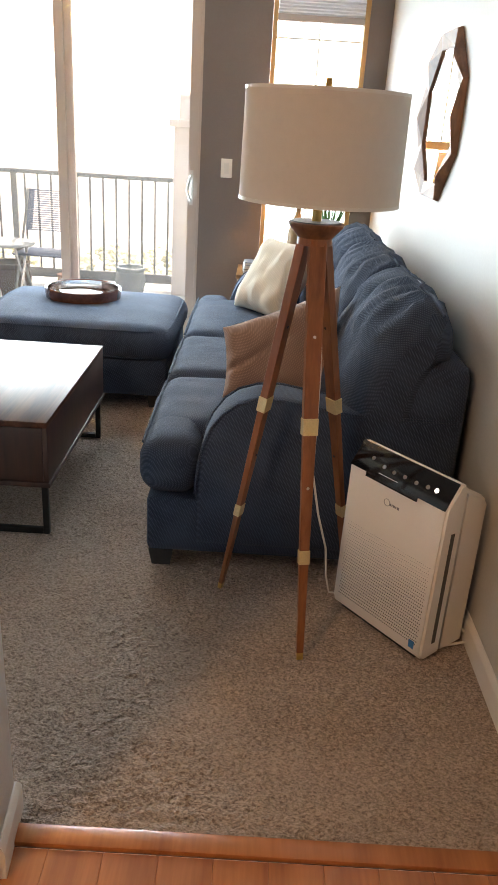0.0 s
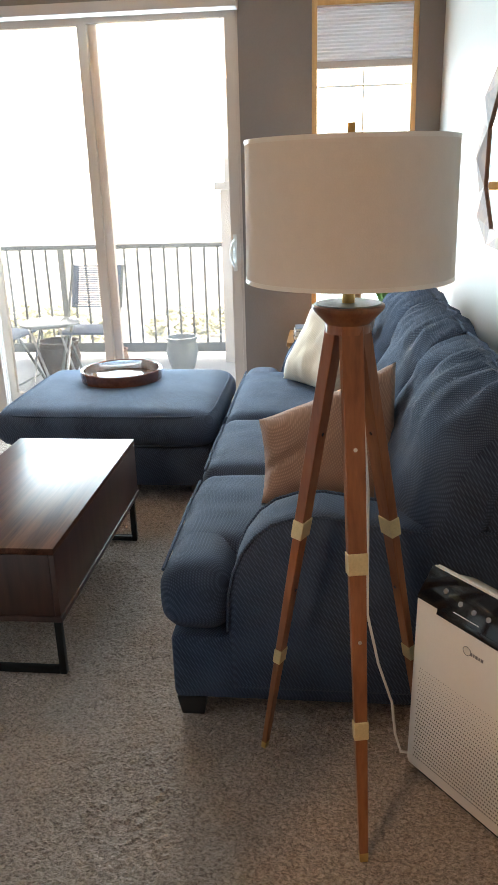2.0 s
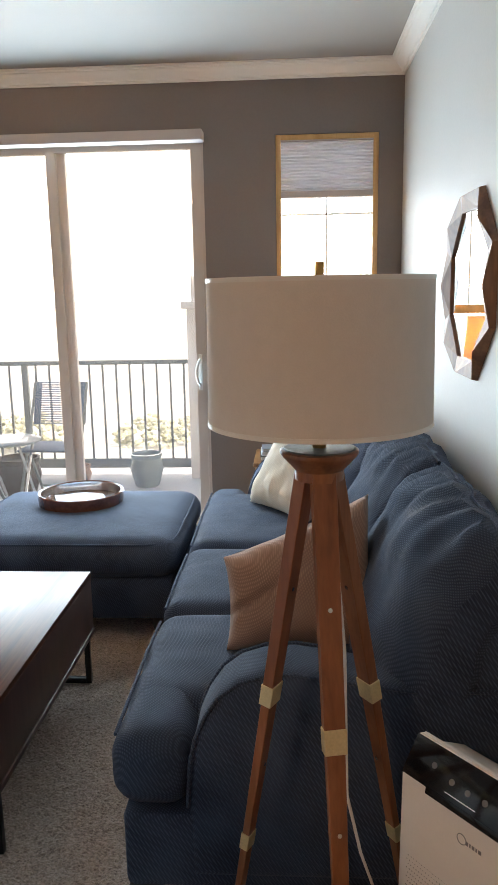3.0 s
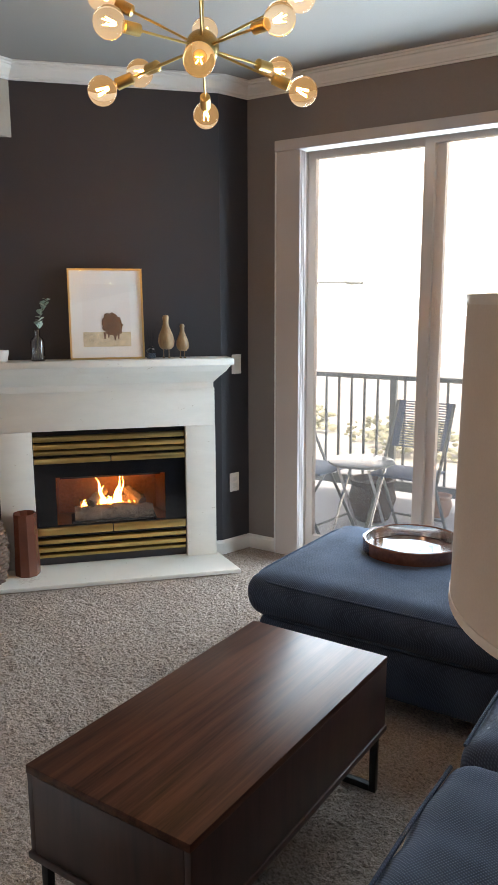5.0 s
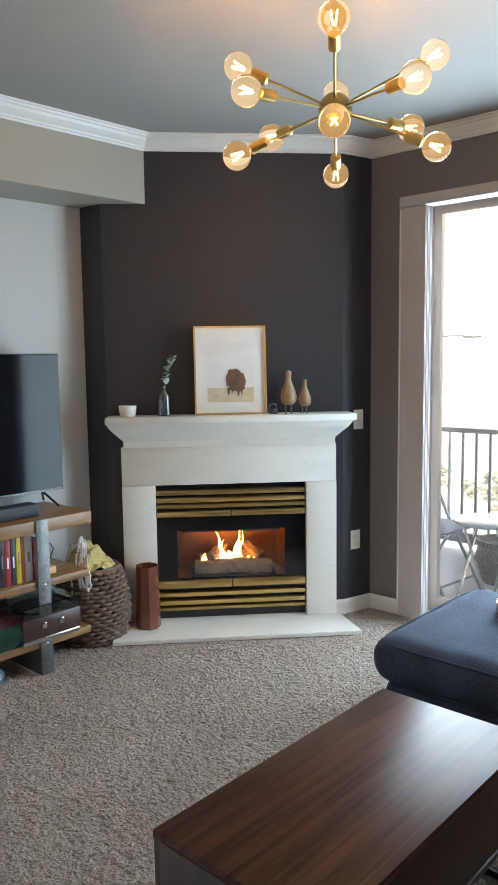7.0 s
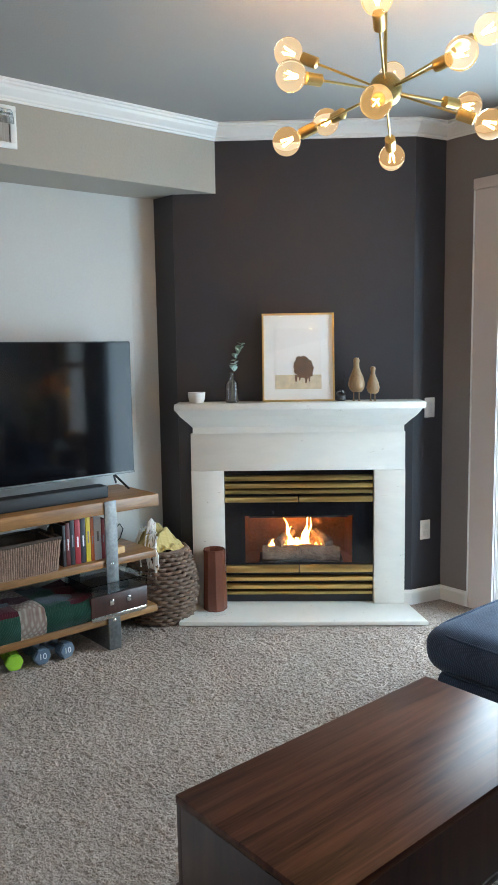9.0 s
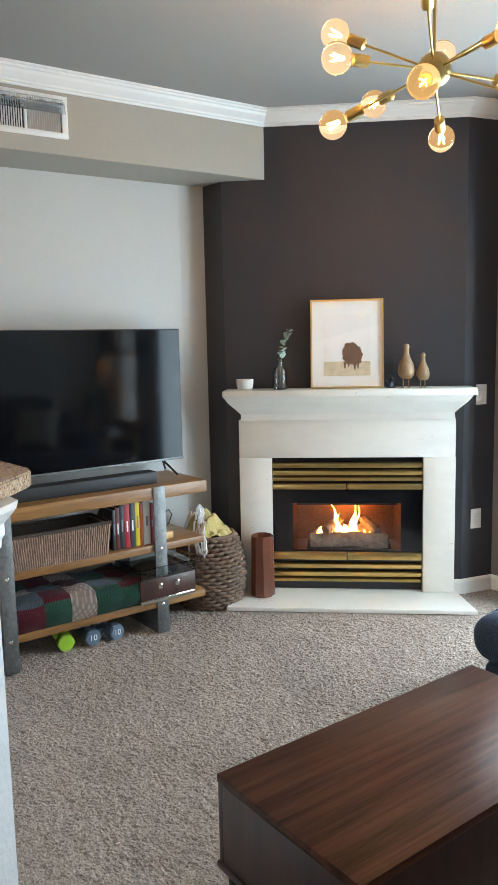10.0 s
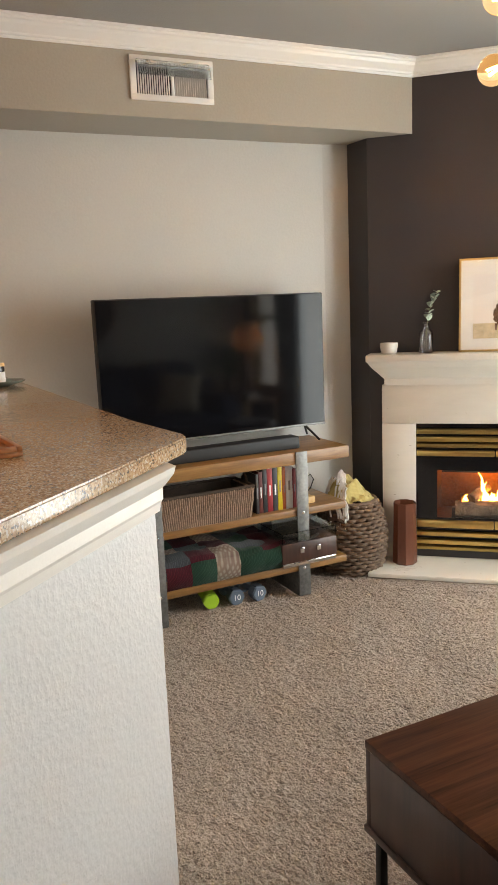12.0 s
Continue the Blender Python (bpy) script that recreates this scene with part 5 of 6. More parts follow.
def seat(y0, y1, ear0, ear1, seed):
    """A seat cushion whose front runs on past the arm."""
    bm = cushion(0.78, y1 - y0, 0.195, 0.07, 0.016, 0.010, seed, 26)
    bmesh.ops.translate(bm, vec=(0.275, (y0 + y1) / 2, 0.276), verts=bm.verts)
    p = part("seat_cushion", bm, NAVY, sofa, smooth=80)
    e0, e1 = (y0 - ear0, y1 + ear1)
    if ear0 or ear1:
        w = 0.26 + max(ear0, ear1)
        bm = cushion(0.205, w, 0.19, 0.07, 0.008, 0.004, seed + 5, 12)
        c = e0 + w / 2 if ear0 else e1 - w / 2
        bmesh.ops.translate(bm, vec=(-0.010, c, 0.278), verts=bm.verts)
        part("front_ear", bm, NAVY, p)
    part("piping", tube(bmesh.new(), [(-0.105, y0 + 0.05 - ear0 * 0.9, 0.447), (-0.107, (y0 + y1) / 2, 0.452), (-0.105, y1 - 0.05 + ear1 * 0.9, 0.447)], 0.005, 6), NAVY, p)


seat(2.785, 3.365, 0.185, 0, 1)
seat(3.37, 4.015, 0, 0, 2)
seat(4.02, 4.87, 0, 0.12, 3)


def back_pillow(y0, y1, seed):
    w = y1 - y0
    bm = bmesh.new()
    bmesh.ops.create_cube(bm, size=2.0)
    bmesh.ops.subdivide_edges(bm, edges=bm.edges, cuts=26, use_grid_fill=True)
    for v in bm.verts:
        a, c, d = v.co.x, v.co.y, v.co.z
        th = 0.155 * (1 - 0.42 * max(0, d) ** 3) * (1 - 0.25 * abs(c) ** 4)
        edge = (abs(c) ** 6 + abs(d) ** 6) ** (1 / 6)
        x = a * th * math.sqrt(max(0.05, 1 - 0.85 * max(0, edge) ** 4))
        y = c * (w / 2) * (1 - 0.05 * abs(d) ** 3)
        z = d * 0.295 * (1 - 0.07 * abs(c) ** 3)
        gather = 0.034 * max(0, d) ** 1.6 * math.sin(c * 25 + seed * 2 + 2.5 * noise.noise(Vector((c * 2, seed, d * 2)))) * (0.4 + 0.6 * abs(noise.noise(Vector((c * 3, seed * 3, d)))))
        soft = 0.026 * noise.noise(Vector((c * 1.8 + seed, d * 1.8, a))) + 0.008 * noise.noise(Vector((c * 6 + seed, d * 6, a)))
        v.co = (x + max(-1, min(1, 2.5 * a)) * (gather + soft), y, z + 0.006 * math.sin(c * 9 + seed))
    bm.transform(Matrix.Translation((0.70, (y0 + y1) / 2, 0.69)) @ pose(0, 0, 0, 0, 23, 0))
    p = part("back_cushion", bm, NAVY, sofa, smooth=80)
    seam = []
    for k in range(13):
        q = -0.92 + 1.84 * k / 12
        seam.append(Matrix.Translation((0.70, (y0 + y1) / 2, 0.69)) @ pose(0, 0, 0, 0, 23, 0) @ Vector((0.012 * math.sin(q * 13 + seed), q * w / 2, 0.297 * (1 - 0.07 * abs(q) ** 3) + 0.006 * math.sin(q * 9 + seed))))
    part("seam", tube(bmesh.new(), seam, 0.006, 6), NAVY, p)


back_pillow(2.60, 3.46, 1.0)
back_pillow(3.42, 4.14, 2.4)
back_pillow(4.12, 4.86, 3.9)


def throw_pillow(m, w, mat, label, seed, slump=0.0, plump=0.085):
    """A square knife-edge pillow that rests on one edge, its top sagging to one side."""
    bm = bmesh.new()
    bmesh.ops.create_cube(bm, size=2.0)
    bmesh.ops.subdivide_edges(bm, edges=bm.edges, cuts=30, use_grid_fill=True)
    for v in bm.verts:
        a, c, d = v.co.x, v.co.y, v.co.z
        dome = ((1 - c ** 4) * (1 - d ** 4)) ** 0.5
        fold = 0.012 * noise.noise(Vector((c * 2.2 + seed, d * 2.2, a))) + 0.008 * noise.noise(Vector((c * 6 + seed, d * 2.5, a * 2))) * (1.4 - dome)
        crease = 0.022 * math.exp(-((d - 0.25 - 0.5 * c) / 0.10) ** 2) * max(0, -c + 0.3) if slump else 0.0
        y = c * w / 2 * (1 - 0.07 * (1 - d ** 2))
        tall = w * (1 - slump * (1 - c))
        z = -w / 2 + tall * (d + 1) / 2 - 0.025 * w * d * (1 - c ** 2)
        v.co = (a * (0.008 + plump * dome) + fold - (crease if a > 0 else 0), y, z)
    t = thing("throw_pillow", m, label, "pillow")
    part("cover", bm, mat, t, smooth=80)
    return t


throw_pillow(pose(0.352, 3.18, 0.68, 0, -27, -84), 0.455, RUST, "rust-brown knitted throw pillow slumped on the sofa seat", 1.0, 0.20, 0.11)
throw_pillow(pose(0.345, 4.50, 0.675, 0, -32, -143), 0.43, CREAM, "cream ribbed throw pillow leaning on the sofa back", 2.7)

# ---- ottoman and tray ----
ott = thing("ottoman", pose(-0.70, 4.585, 0), "large square navy woven ottoman with padded top", "ottoman")
part("body", slab(-0.49, 0.50, -0.44, 0.43, 0.07, 0.275, 0.03), NAVY, ott)
bm = cushion(1.08, 0.925, 0.185, 0.085, 0.012, 0.004, 6, 24)
bmesh.ops.translate(bm, vec=(-0.015, 0.0, 0.262), verts=bm.verts)
top = part("top_cushion", bm, NAVY, ott, smooth=80)
for z in (0.425, 0.285):
    ring = []
    for k in range(64):
        a = 2 * math.pi * k / 64
        ca, sa = math.cos(a), math.sin(a)
        q = (abs(ca) ** 9 + abs(sa) ** 9) ** (-1 / 9)
        ring.append((-0.015 + 0.520 * ca * q, 0.445 * sa * q, z))
    part("piping", tube(bmesh.new(), ring, 0.005, 6, True), NAVY, top)
for x in (-0.42, 0.43):
    for y in (-0.37, 0.36):
        b = bmesh.new()
        bmesh.ops.create_cone(b, cap_ends=True, segments=4, radius1=0.042, radius2=0.055, depth=0.071, matrix=Matrix.Translation((x, y, 0.0355)) @ pose(0, 0, 0, 0, 0, 45))
        part("leg", b, MATTBLACK, ott, smooth=None)

tray = thing("round_tray", pose(-0.765, 4.745, 0.453), "round copper-brown wooden tray on the ottoman", "tray")
part("rim", lathe(bmesh.new(), [(0.200, 0.0), (0.214, 0.0), (0.217, 0.030), (0.217, 0.058), (0.213, 0.062), (0.208, 0.058), (0.206, 0.010), (0.200, 0.010)], 64), COPPER, tray)
part("rim_lining", lathe(bmesh.new(), [(0.2035, 0.011), (0.2055, 0.011), (0.2075, 0.057), (0.2055, 0.057)], 64), CHROME, tray, "silvery inner lining")
part("base", lathe(bmesh.new(), [(0, 0.0), (0.2, 0.0), (0.2, 0.009), (0, 0.009)], 64), COPPER, tray)
mag = thing("magazine", pose(-0.765, 4.735, 0.4625, 0, 0, 22), "pale blue-grey magazine lying in the tray", "magazine")
b = bmesh.new()
bmesh.ops.create_grid(b, x_segments=12, y_segments=6, size=1.0)
for v in b.verts:
    u, w = v.co.x, v.co.y
    v.co = (u * 0.125, w * 0.085, 0.006 + 0.020 * (1 - u) * 0.5 + 0.006 * math.sin(3 * u + w))
bmesh.ops.solidify(b, geom=b.faces[:], thickness=0.004)
part("cover", b, COVERBLUE, mag)
part("pages", slab(-0.12, 0.12, -0.083, 0.083, 0.0005, 0.004), PAPER, mag)
part("cover_print", slab(0.03, 0.09, -0.05, 0.03, 0.0145, 0.0152), SLATE, mag)

# ---- tripod floor lamp ----
lamp = thing("floor_lamp", pose(0.386, 2.40, 0) @ Matrix.Diagonal((1, 1, 1.010, 1)), "wooden tripod floor lamp with a white drum shade", "floor lamp")
part("hub", lathe(bmesh.new(), [(0, 1.150), (0.046, 1.150), (0.046, 1.168), (0.052, 1.175), (0.070, 1.194), (0.074, 1.200), (0.074, 1.205), (0.071, 1.207), (0, 1.207)], 40), LEGWOOD, lamp)
part("hub_top", lathe(bmesh.new(), [(0, 1.2072), (0.068, 1.2072), (0.066, 1.2095), (0, 1.2095)], 40), STEEL, lamp)
for fx, fy in ((-0.204, 0.109), (0.049, -0.241), (0.226, 0.16)):
    d = Vector((fx, fy, 0)).normalized()
    head, foot = d * 0.028 + Vector((0, 0, 1.165)), Vector((fx, fy, 0.0))
    ax = (head - foot).normalized()
    side = ax.cross(d).normalized()
    out = side.cross(ax)

    def leg_box(t0, t1, w0, w1, th0, th1, push=0.0):
        bm = bmesh.new()
        vs = []
        for tt, w, th in ((t0, w0, th0), (t1, w1, th1)):
            p = head.lerp(foot, tt) + out * push
            vs.append([bm.verts.new(p + side * a * w / 2 + out * c * th / 2) for a, c in ((-1, -1), (1, -1), (1, 1), (-1, 1))])
        for j in range(4):
            bm.faces.new((vs[0][j], vs[0][(j + 1) % 4], vs[1][(j + 1) % 4], vs[1][j]))
        bm.faces.new(vs[0][::-1])
        bm.faces.new(vs[1])
        bmesh.ops.bevel(bm, geom=bm.edges[:], offset=0.0015, segments=1, affect="EDGES")
        return bm

    lg = part("leg", leg_box(0.0, 0.425, 0.046, 0.040, 0.026, 0.024), LEGWOOD, lamp, smooth=None)
    part("lower_leg", leg_box(0.425, 0.985, 0.037, 0.020, 0.021, 0.014), LEGWOOD, lg, smooth=None)
    part("bracket", leg_box(0.395, 0.435, 0.044, 0.043, 0.029, 0.028), SATIN, lg, "satin brass bracket", smooth=None)
    part("bracket", leg_box(0.715, 0.750, 0.033, 0.032, 0.021, 0.021), SATIN, lg, "satin brass bracket", smooth=None)
    part("tip", leg_box(0.980, 1.0, 0.021, 0.019, 0.015, 0.013), BRASS, lg, smooth=None)
    for tt in (0.21, 0.56):
        b = bmesh.new()
        p = head.lerp(foot, tt)
        rod(b, p - out * 0.0135, p + out * 0.0135, 0.0045, seg=10)
        part("rivet", b, CHROME, lg)
b = bmesh.new()
rod(b, (0, 0, 1.2095), (0, 0, 1.262), 0.013, seg=20)
rod(b, (0, 0, 1.262), (0, 0, 1.30), 0.018, seg=20)
part("stem", b, BRASS, lamp)
part("harp", tube(bmesh.new(), [(0, 0, 1.28), (0.035, 0, 1.31), (0.05, 0, 1.38), (0.045, 0, 1.46), (0.02, 0, 1.51), (0, 0, 1.518), (-0.02, 0, 1.51), (-0.045, 0, 1.46), (-0.05, 0, 1.38), (-0.035, 0, 1.31), (0, 0, 1.28)], 0.0025, 6), BRASS, lamp)
part("finial", slab(-0.008, 0.008, -0.008, 0.008, 1.5185, 1.545, 0.002), BRASS, lamp)
part("spider", box(rod(bmesh.new(), (-0.2005, 0, 1.514), (0.2005, 0, 1.514), 0.002, seg=6), -0.002, 0.002, -0.2005, 0.2005, 1.5125, 1.5185), BRASS, lamp)
bm = lathe(bmesh.new(), [(0.2045, 1.258), (0.2065, 1.258), (0.2035, 1.516), (0.2015, 1.516), (0.2045, 1.258)], 72)
part("drum_shade", bm, SHADE, lamp, "white linen drum shade", smooth=60)
for r, z in ((0.2065, 1.260), (0.2035, 1.514)):
    part("shade_band", lathe(bmesh.new(), [(r - 0.003, z - 0.004), (r + 0.001, z - 0.004), (r + 0.001, z + 0.004), (r - 0.003, z + 0.004), (r - 0.003, z - 0.004)], 72), TRIM, lamp)
b = bmesh.new()
bmesh.ops.create_uvsphere(b, u_segments=20, v_segments=14, radius=0.033, matrix=Matrix.Translation((0, 0, 1.345)))
part("bulb", b, OPAL, lamp, "unlit opal bulb")
part("cord", tube(bmesh.new(), [(0.02, 0.02, 1.15), (0.05, 0.0, 0.8), (0.055, -0.02, 0.5), (0.085, -0.01, 0.36), (0.125, 0.03, 0.22), (0.14, 0.06, 0.10), (0.16, 0.09, 0.02), (0.24, 0.10, 0.006), (0.40, 0.16, 0.006)], 0.0035, 6), CORD, lamp, "white power cord")

# ---- air purifier ----
pur = thing("air_purifier", pose(0.674, 2.313, 0, 0, 0, -51.6), "white air purifier with dark control panel and perforated front", "air purifier")
W = 0.188


def side_prism(bm, outline, x0, x1, bevel):
    lo = [bm.verts.new((x0, y, z)) for y, z in outline]
    f = bm.faces.new(lo)
    ex = bmesh.ops.extrude_face_region(bm, geom=[f])
    bmesh.ops.translate(bm, vec=(x1 - x0, 0, 0), verts=[v for v in ex["geom"] if isinstance(v, bmesh.types.BMVert)])
    if bevel:
        bmesh.ops.bevel(bm, geom=bm.edges[:], offset=bevel, segments=3, affect="EDGES")
    return bm


part("front_shell", side_prism(bmesh.new(), [(0.012, 0.008), (-0.004, 0.03), (0.004, 0.510), (0.052, 0.578), (0.066, 0.579), (0.085, 0.566), (0.085, 0.012)], -W, W, 0.007), WHITE, pur)
part("rear_shell", side_prism(bmesh.new(), [(0.0855, 0.0), (0.0855, 0.556), (0.125, 0.538), (0.190, 0.505), (0.205, 0.485), (0.205, 0.0)], -W + 0.012, W - 0.006, 0.012), WHITE, pur)
part("foot_plate", slab(-W + 0.03, W - 0.03, 0.015, 0.19, 0.0, 0.010), MATTBLACK, pur)
part("side_slot", slab(W + 0.0002, W + 0.0012, 0.040, 0.056, 0.06, 0.43), HOLES, pur)
panel = part("control_panel", box(bmesh.new(), -W + 0.006, W - 0.006, -0.0015, 0.0015, 0.0, 0.086, 0.001, pose(0, 0.0015, 0.509, -34.4)), GLOSSBLACK, pur, "dark control panel")
part("panel_lip", box(bmesh.new(), -0.115, 0.085, -0.0016, 0.0016, -0.012, 0.004, 0.001, pose(0, 0.0012, 0.508, -10)), GLOSSBLACK, pur)


def on_panel(u, v, r, mat):
    b = bmesh.new()
    bmesh.ops.create_cone(b, cap_ends=True, segments=14, radius1=r, radius2=r, depth=0.001, matrix=pose(0, 0.0015, 0.509, -34.4) @ Matrix.Translation((u, -0.0022, v)) @ pose(0, 0, 0, 90))
    part("button", b, mat, panel)


for u, v in ((-0.115, 0.046), (-0.065, 0.036), (-0.025, 0.034), (0.015, 0.036), (0.058, 0.036), (0.098, 0.040)):
    on_panel(u, v, 0.0065, GREYPRINT)
on_panel(0.128, 0.042, 0.0065, LED)
part("display_line", box(bmesh.new(), -0.072, 0.002, -0.0028, -0.0015, 0.012, 0.0135, 0, pose(0, 0.0015, 0.509, -34.4)), WHITEINK, panel)
verts, faces = [], []
for i in range(44):
    for j in range(26):
        x, z = -0.160 + 0.0075 * i + (0.00375 if j % 2 else 0), 0.060 + 0.0105 * j
        r = 0.0024 * (1 - 0.5 * max(0, (j - 13) / 12))
        y = -0.0047 + (z - 0.03) * 0.0167
        k = len(verts)
        for q in range(6):
            verts.append((x + r * math.cos(q * math.pi / 3), y, z + r * math.sin(q * math.pi / 3)))
        faces.append(tuple(range(k, k + 6)))
me = bpy.data.meshes.new("perforated_field")
me.from_pydata(verts, [], faces)
me.materials.append(HOLES)
perf = new("perforated_field", me)
perf.parent = pur
tagged(perf, kind="stuff")
b = bmesh.new()
for x0, x1, z0, z1 in ((-0.012, -0.006, 0.441, 0.449), (-0.003, 0.000, 0.441, 0.449), (0.003, 0.009, 0.441, 0.449), (0.012, 0.015, 0.441, 0.449), (0.018, 0.025, 0.441, 0.449)):
    box(b, x0, x1, 0.0018, 0.0026, z0, z1)
part("badge_bars", b, GREYPRINT, pur)
part("badge_ring", tube(bmesh.new(), [(-0.022 + 0.011 * math.cos(q * math.pi / 8), 0.0022, 0.447 + 0.011 * math.sin(q * math.pi / 8)) for q in range(16)], 0.0008, 4, True), GREYPRINT, pur)
part("sticker", slab(0.140, 0.160, -0.0048, -0.0038, 0.040, 0.066), STICKER, pur, "small blue sticker")
part("cord", tube(bmesh.new(), [(0.16, 0.19, 0.06), (0.19, 0.21, 0.03), (0.205, 0.20, 0.012), (0.17, 0.12, 0.006)], 0.004, 6), CORD, pur)

# ---- mirror on the pale wall ----
mir = thing("wall_mirror", pose(XR, 3.76, 1.515, 0, 0, -90), "octagonal mirror in a faceted wooden frame", "mirror")
N8 = 8
OUT = [(0.365 * math.cos(math.pi / 8 + k * math.pi / 4) * 1.04, 0.345 * math.sin(math.pi / 8 + k * math.pi / 4) * 1.0) for k in range(8)]
b = bmesh.new()
vo = [b.verts.new((x, -0.002, z)) for x, z in OUT]
vf = [b.verts.new((x * 0.985, -0.022, z * 0.985)) for x, z in OUT]
vi = [b.verts.new((x * 0.80, -0.018, z * 0.80)) for x, z in OUT]
vb = [b.verts.new((x * 0.80, -0.008, z * 0.80)) for x, z in OUT]
for k in range(8):
    j = (k + 1) % 8
    mx, mz = (OUT[k][0] + OUT[j][0]) / 2 * 0.95, (OUT[k][1] + OUT[j][1]) / 2 * 0.95
    ridge = b.verts.new((mx, -0.046, mz))
    b.faces.new((vo[k], vo[j], vf[j], vf[k]))
    for tri in ((vf[k], vf[j], ridge), (vf[j], vi[j], ridge), (vi[j], vi[k], ridge), (vi[k], vf[k], ridge)):
        b.faces.new(tri)
    b.faces.new((vi[k], vi[j], vb[j], vb[k]))
part("frame", b, FRAMEWOOD, mir, smooth=None)
b = bmesh.new()
b.faces.new([b.verts.new((x * 0.803, -0.010, z * 0.803)) for x, z in OUT])
ex = bmesh.ops.extrude_face_region(b, geom=b.faces[:])
bmesh.ops.translate(b, vec=(0, 0.005, 0), verts=[v for v in ex["geom"] if isinstance(v, bmesh.types.BMVert)])
part("glass", b, MIRROR, mir, "silvered mirror glass", smooth=None)

# ---- end table, books and plant by the window ----
et = thing("end_table", pose(0.44, 5.30, 0), "small reddish wood end table behind the sofa arm", "end table")
part("tabletop", slab(-0.33, 0.33, -0.19, 0.20, 0.545, 0.570, 0.004), SHELFWOOD, et)
for x in (-0.30, 0.30):
    for y in (-0.165, 0.175):
        part("leg", slab(x - 0.02, x + 0.02, y - 0.02, y + 0.02, 0, 0.5445, 0.003), PALEWOOD, et)
part("lower_shelf", slab(-0.28, 0.28, -0.145, 0.155, 0.30, 0.318, 0.003), SHELFWOOD, et)
z = 0.5705
for w, d, hh, word, mt in ((0.20, 0.15, 0.026, "dark", MATTBLACK), (0.19, 0.14, 0.022, "white", PAPER), (0.18, 0.135, 0.018, "slate blue", SLATE)):
    bt = thing("book", pose(0.245, 5.25, z, 0, 0, 4), word + " book lying in a stack on the end table", "book", "books on the end table")
    part("cover", slab(-w / 2, w / 2, -d / 2, d / 2, 0, 0.002), mt, bt)
    part("cover", slab(-w / 2, w / 2, -d / 2, d / 2, hh - 0.002, hh), mt, bt)
    part("pages", slab(-w / 2 + 0.003, w / 2 - 0.002, -d / 2 + 0.003, d / 2 - 0.003, 0.002, hh - 0.002), PAPER, bt)
    z += hh + 0.0005
tl = thing("table_lamp", pose(0.48, 5.375, 0.5705), "lit table lamp with a tapered cream shade on the end table", "table lamp")
part("base", lathe(bmesh.new(), [(0, 0), (0.075, 0), (0.078, 0.006), (0.070, 0.018), (0.030, 0.030), (0.045, 0.09), (0.062, 0.17), (0.055, 0.26), (0.025, 0.34), (0.016, 0.37), (0.016, 0.40), (0, 0.40)], 36), DUCKWOOD, tl)
part("socket", rod(bmesh.new(), (0, 0, 0.40), (0, 0, 0.56), 0.014, seg=16), BRASS, tl)
b = bmesh.new()
bmesh.ops.create_uvsphere(b, u_segments=18, v_segments=12, radius=0.032, matrix=Matrix.Translation((0, 0, 0.62)))
part("bulb", b, LAMPGLOW, tl, "warm lit bulb")
part("drum_shade", lathe(bmesh.new(), [(0.134, 0.49), (0.136, 0.49), (0.112, 0.78), (0.110, 0.78), (0.134, 0.49)], 56), LAMPSHADE, tl, "cream linen shade", smooth=60)
part("spider", box(rod(bmesh.new(), (-0.110, 0, 0.772), (0.110, 0, 0.772), 0.002, seg=6), -0.003, 0.003, -0.003, 0.003, 0.56, 0.775), BRASS, tl)

pl = thing("potted_plant", pose(0.67, 5.22, 0.5705), "spiky green plant in a pale brown pot", "plant")
part("pot", lathe(bmesh.new(), [(0, 0), (0.055, 0), (0.06, 0.01), (0.072, 0.16), (0.075, 0.17), (0.068, 0.17), (0.064, 0.15), (0, 0.15)], 32), TERRACOTTA, pl)
rng = random.Random(6)
for k in range(26):
    a = rng.uniform(0, 2 * math.pi)
    sp, L = rng.uniform(0.3, 1.0), rng.uniform(0.26, 0.46)
    pts, rad = [], []
    for q in [i / 6 for i in range(7)]:
        rr = 0.015 + sp * 0.17 * q ** 1.4
        pts.append((rr * math.cos(a), rr * math.sin(a), 0.14 + L * q - 0.10 * sp * q ** 2.5))
        rad.append(0.008 * (1 - q) ** 0.7 + 0.0008)
    part("leaf", tube(bmesh.new(), pts, rad, 5), PLANTLEAF, pl)

# ---- chandelier ----
CH = Vector((-1.194, 3.833, 2.343))
ch = thing("sputnik_chandelier", Matrix.Translation(CH), "brass sputnik chandelier with twelve lit globe bulbs", "chandelier")
b = bmesh.new()
bmesh.ops.create_uvsphere(b, u_segments=32, v_segments=20, radius=0.055)
part("hub", b, DARKBRASS, ch)
part("rod", rod(bmesh.new(), (0, 0, 0.05), (0, 0, ZC - CH.z - 0.02), 0.006, seg=12), BRASS, ch)
part("canopy", lathe(bmesh.new(), [(0, ZC - CH.z - 0.028), (0.02, ZC - CH.z - 0.028), (0.06, ZC - CH.z - 0.012), (0.062, ZC - CH.z - 0.0005), (0, ZC - CH.z - 0.0005)], 32), BRASS, ch)
dirs = [(35 + 90 * k, 25.5) for k in range(4)] + [(35 + 90 * k, -22) for k in range(4)] + [(-13.7 + 90 * k, -0.7) for k in range(4)]
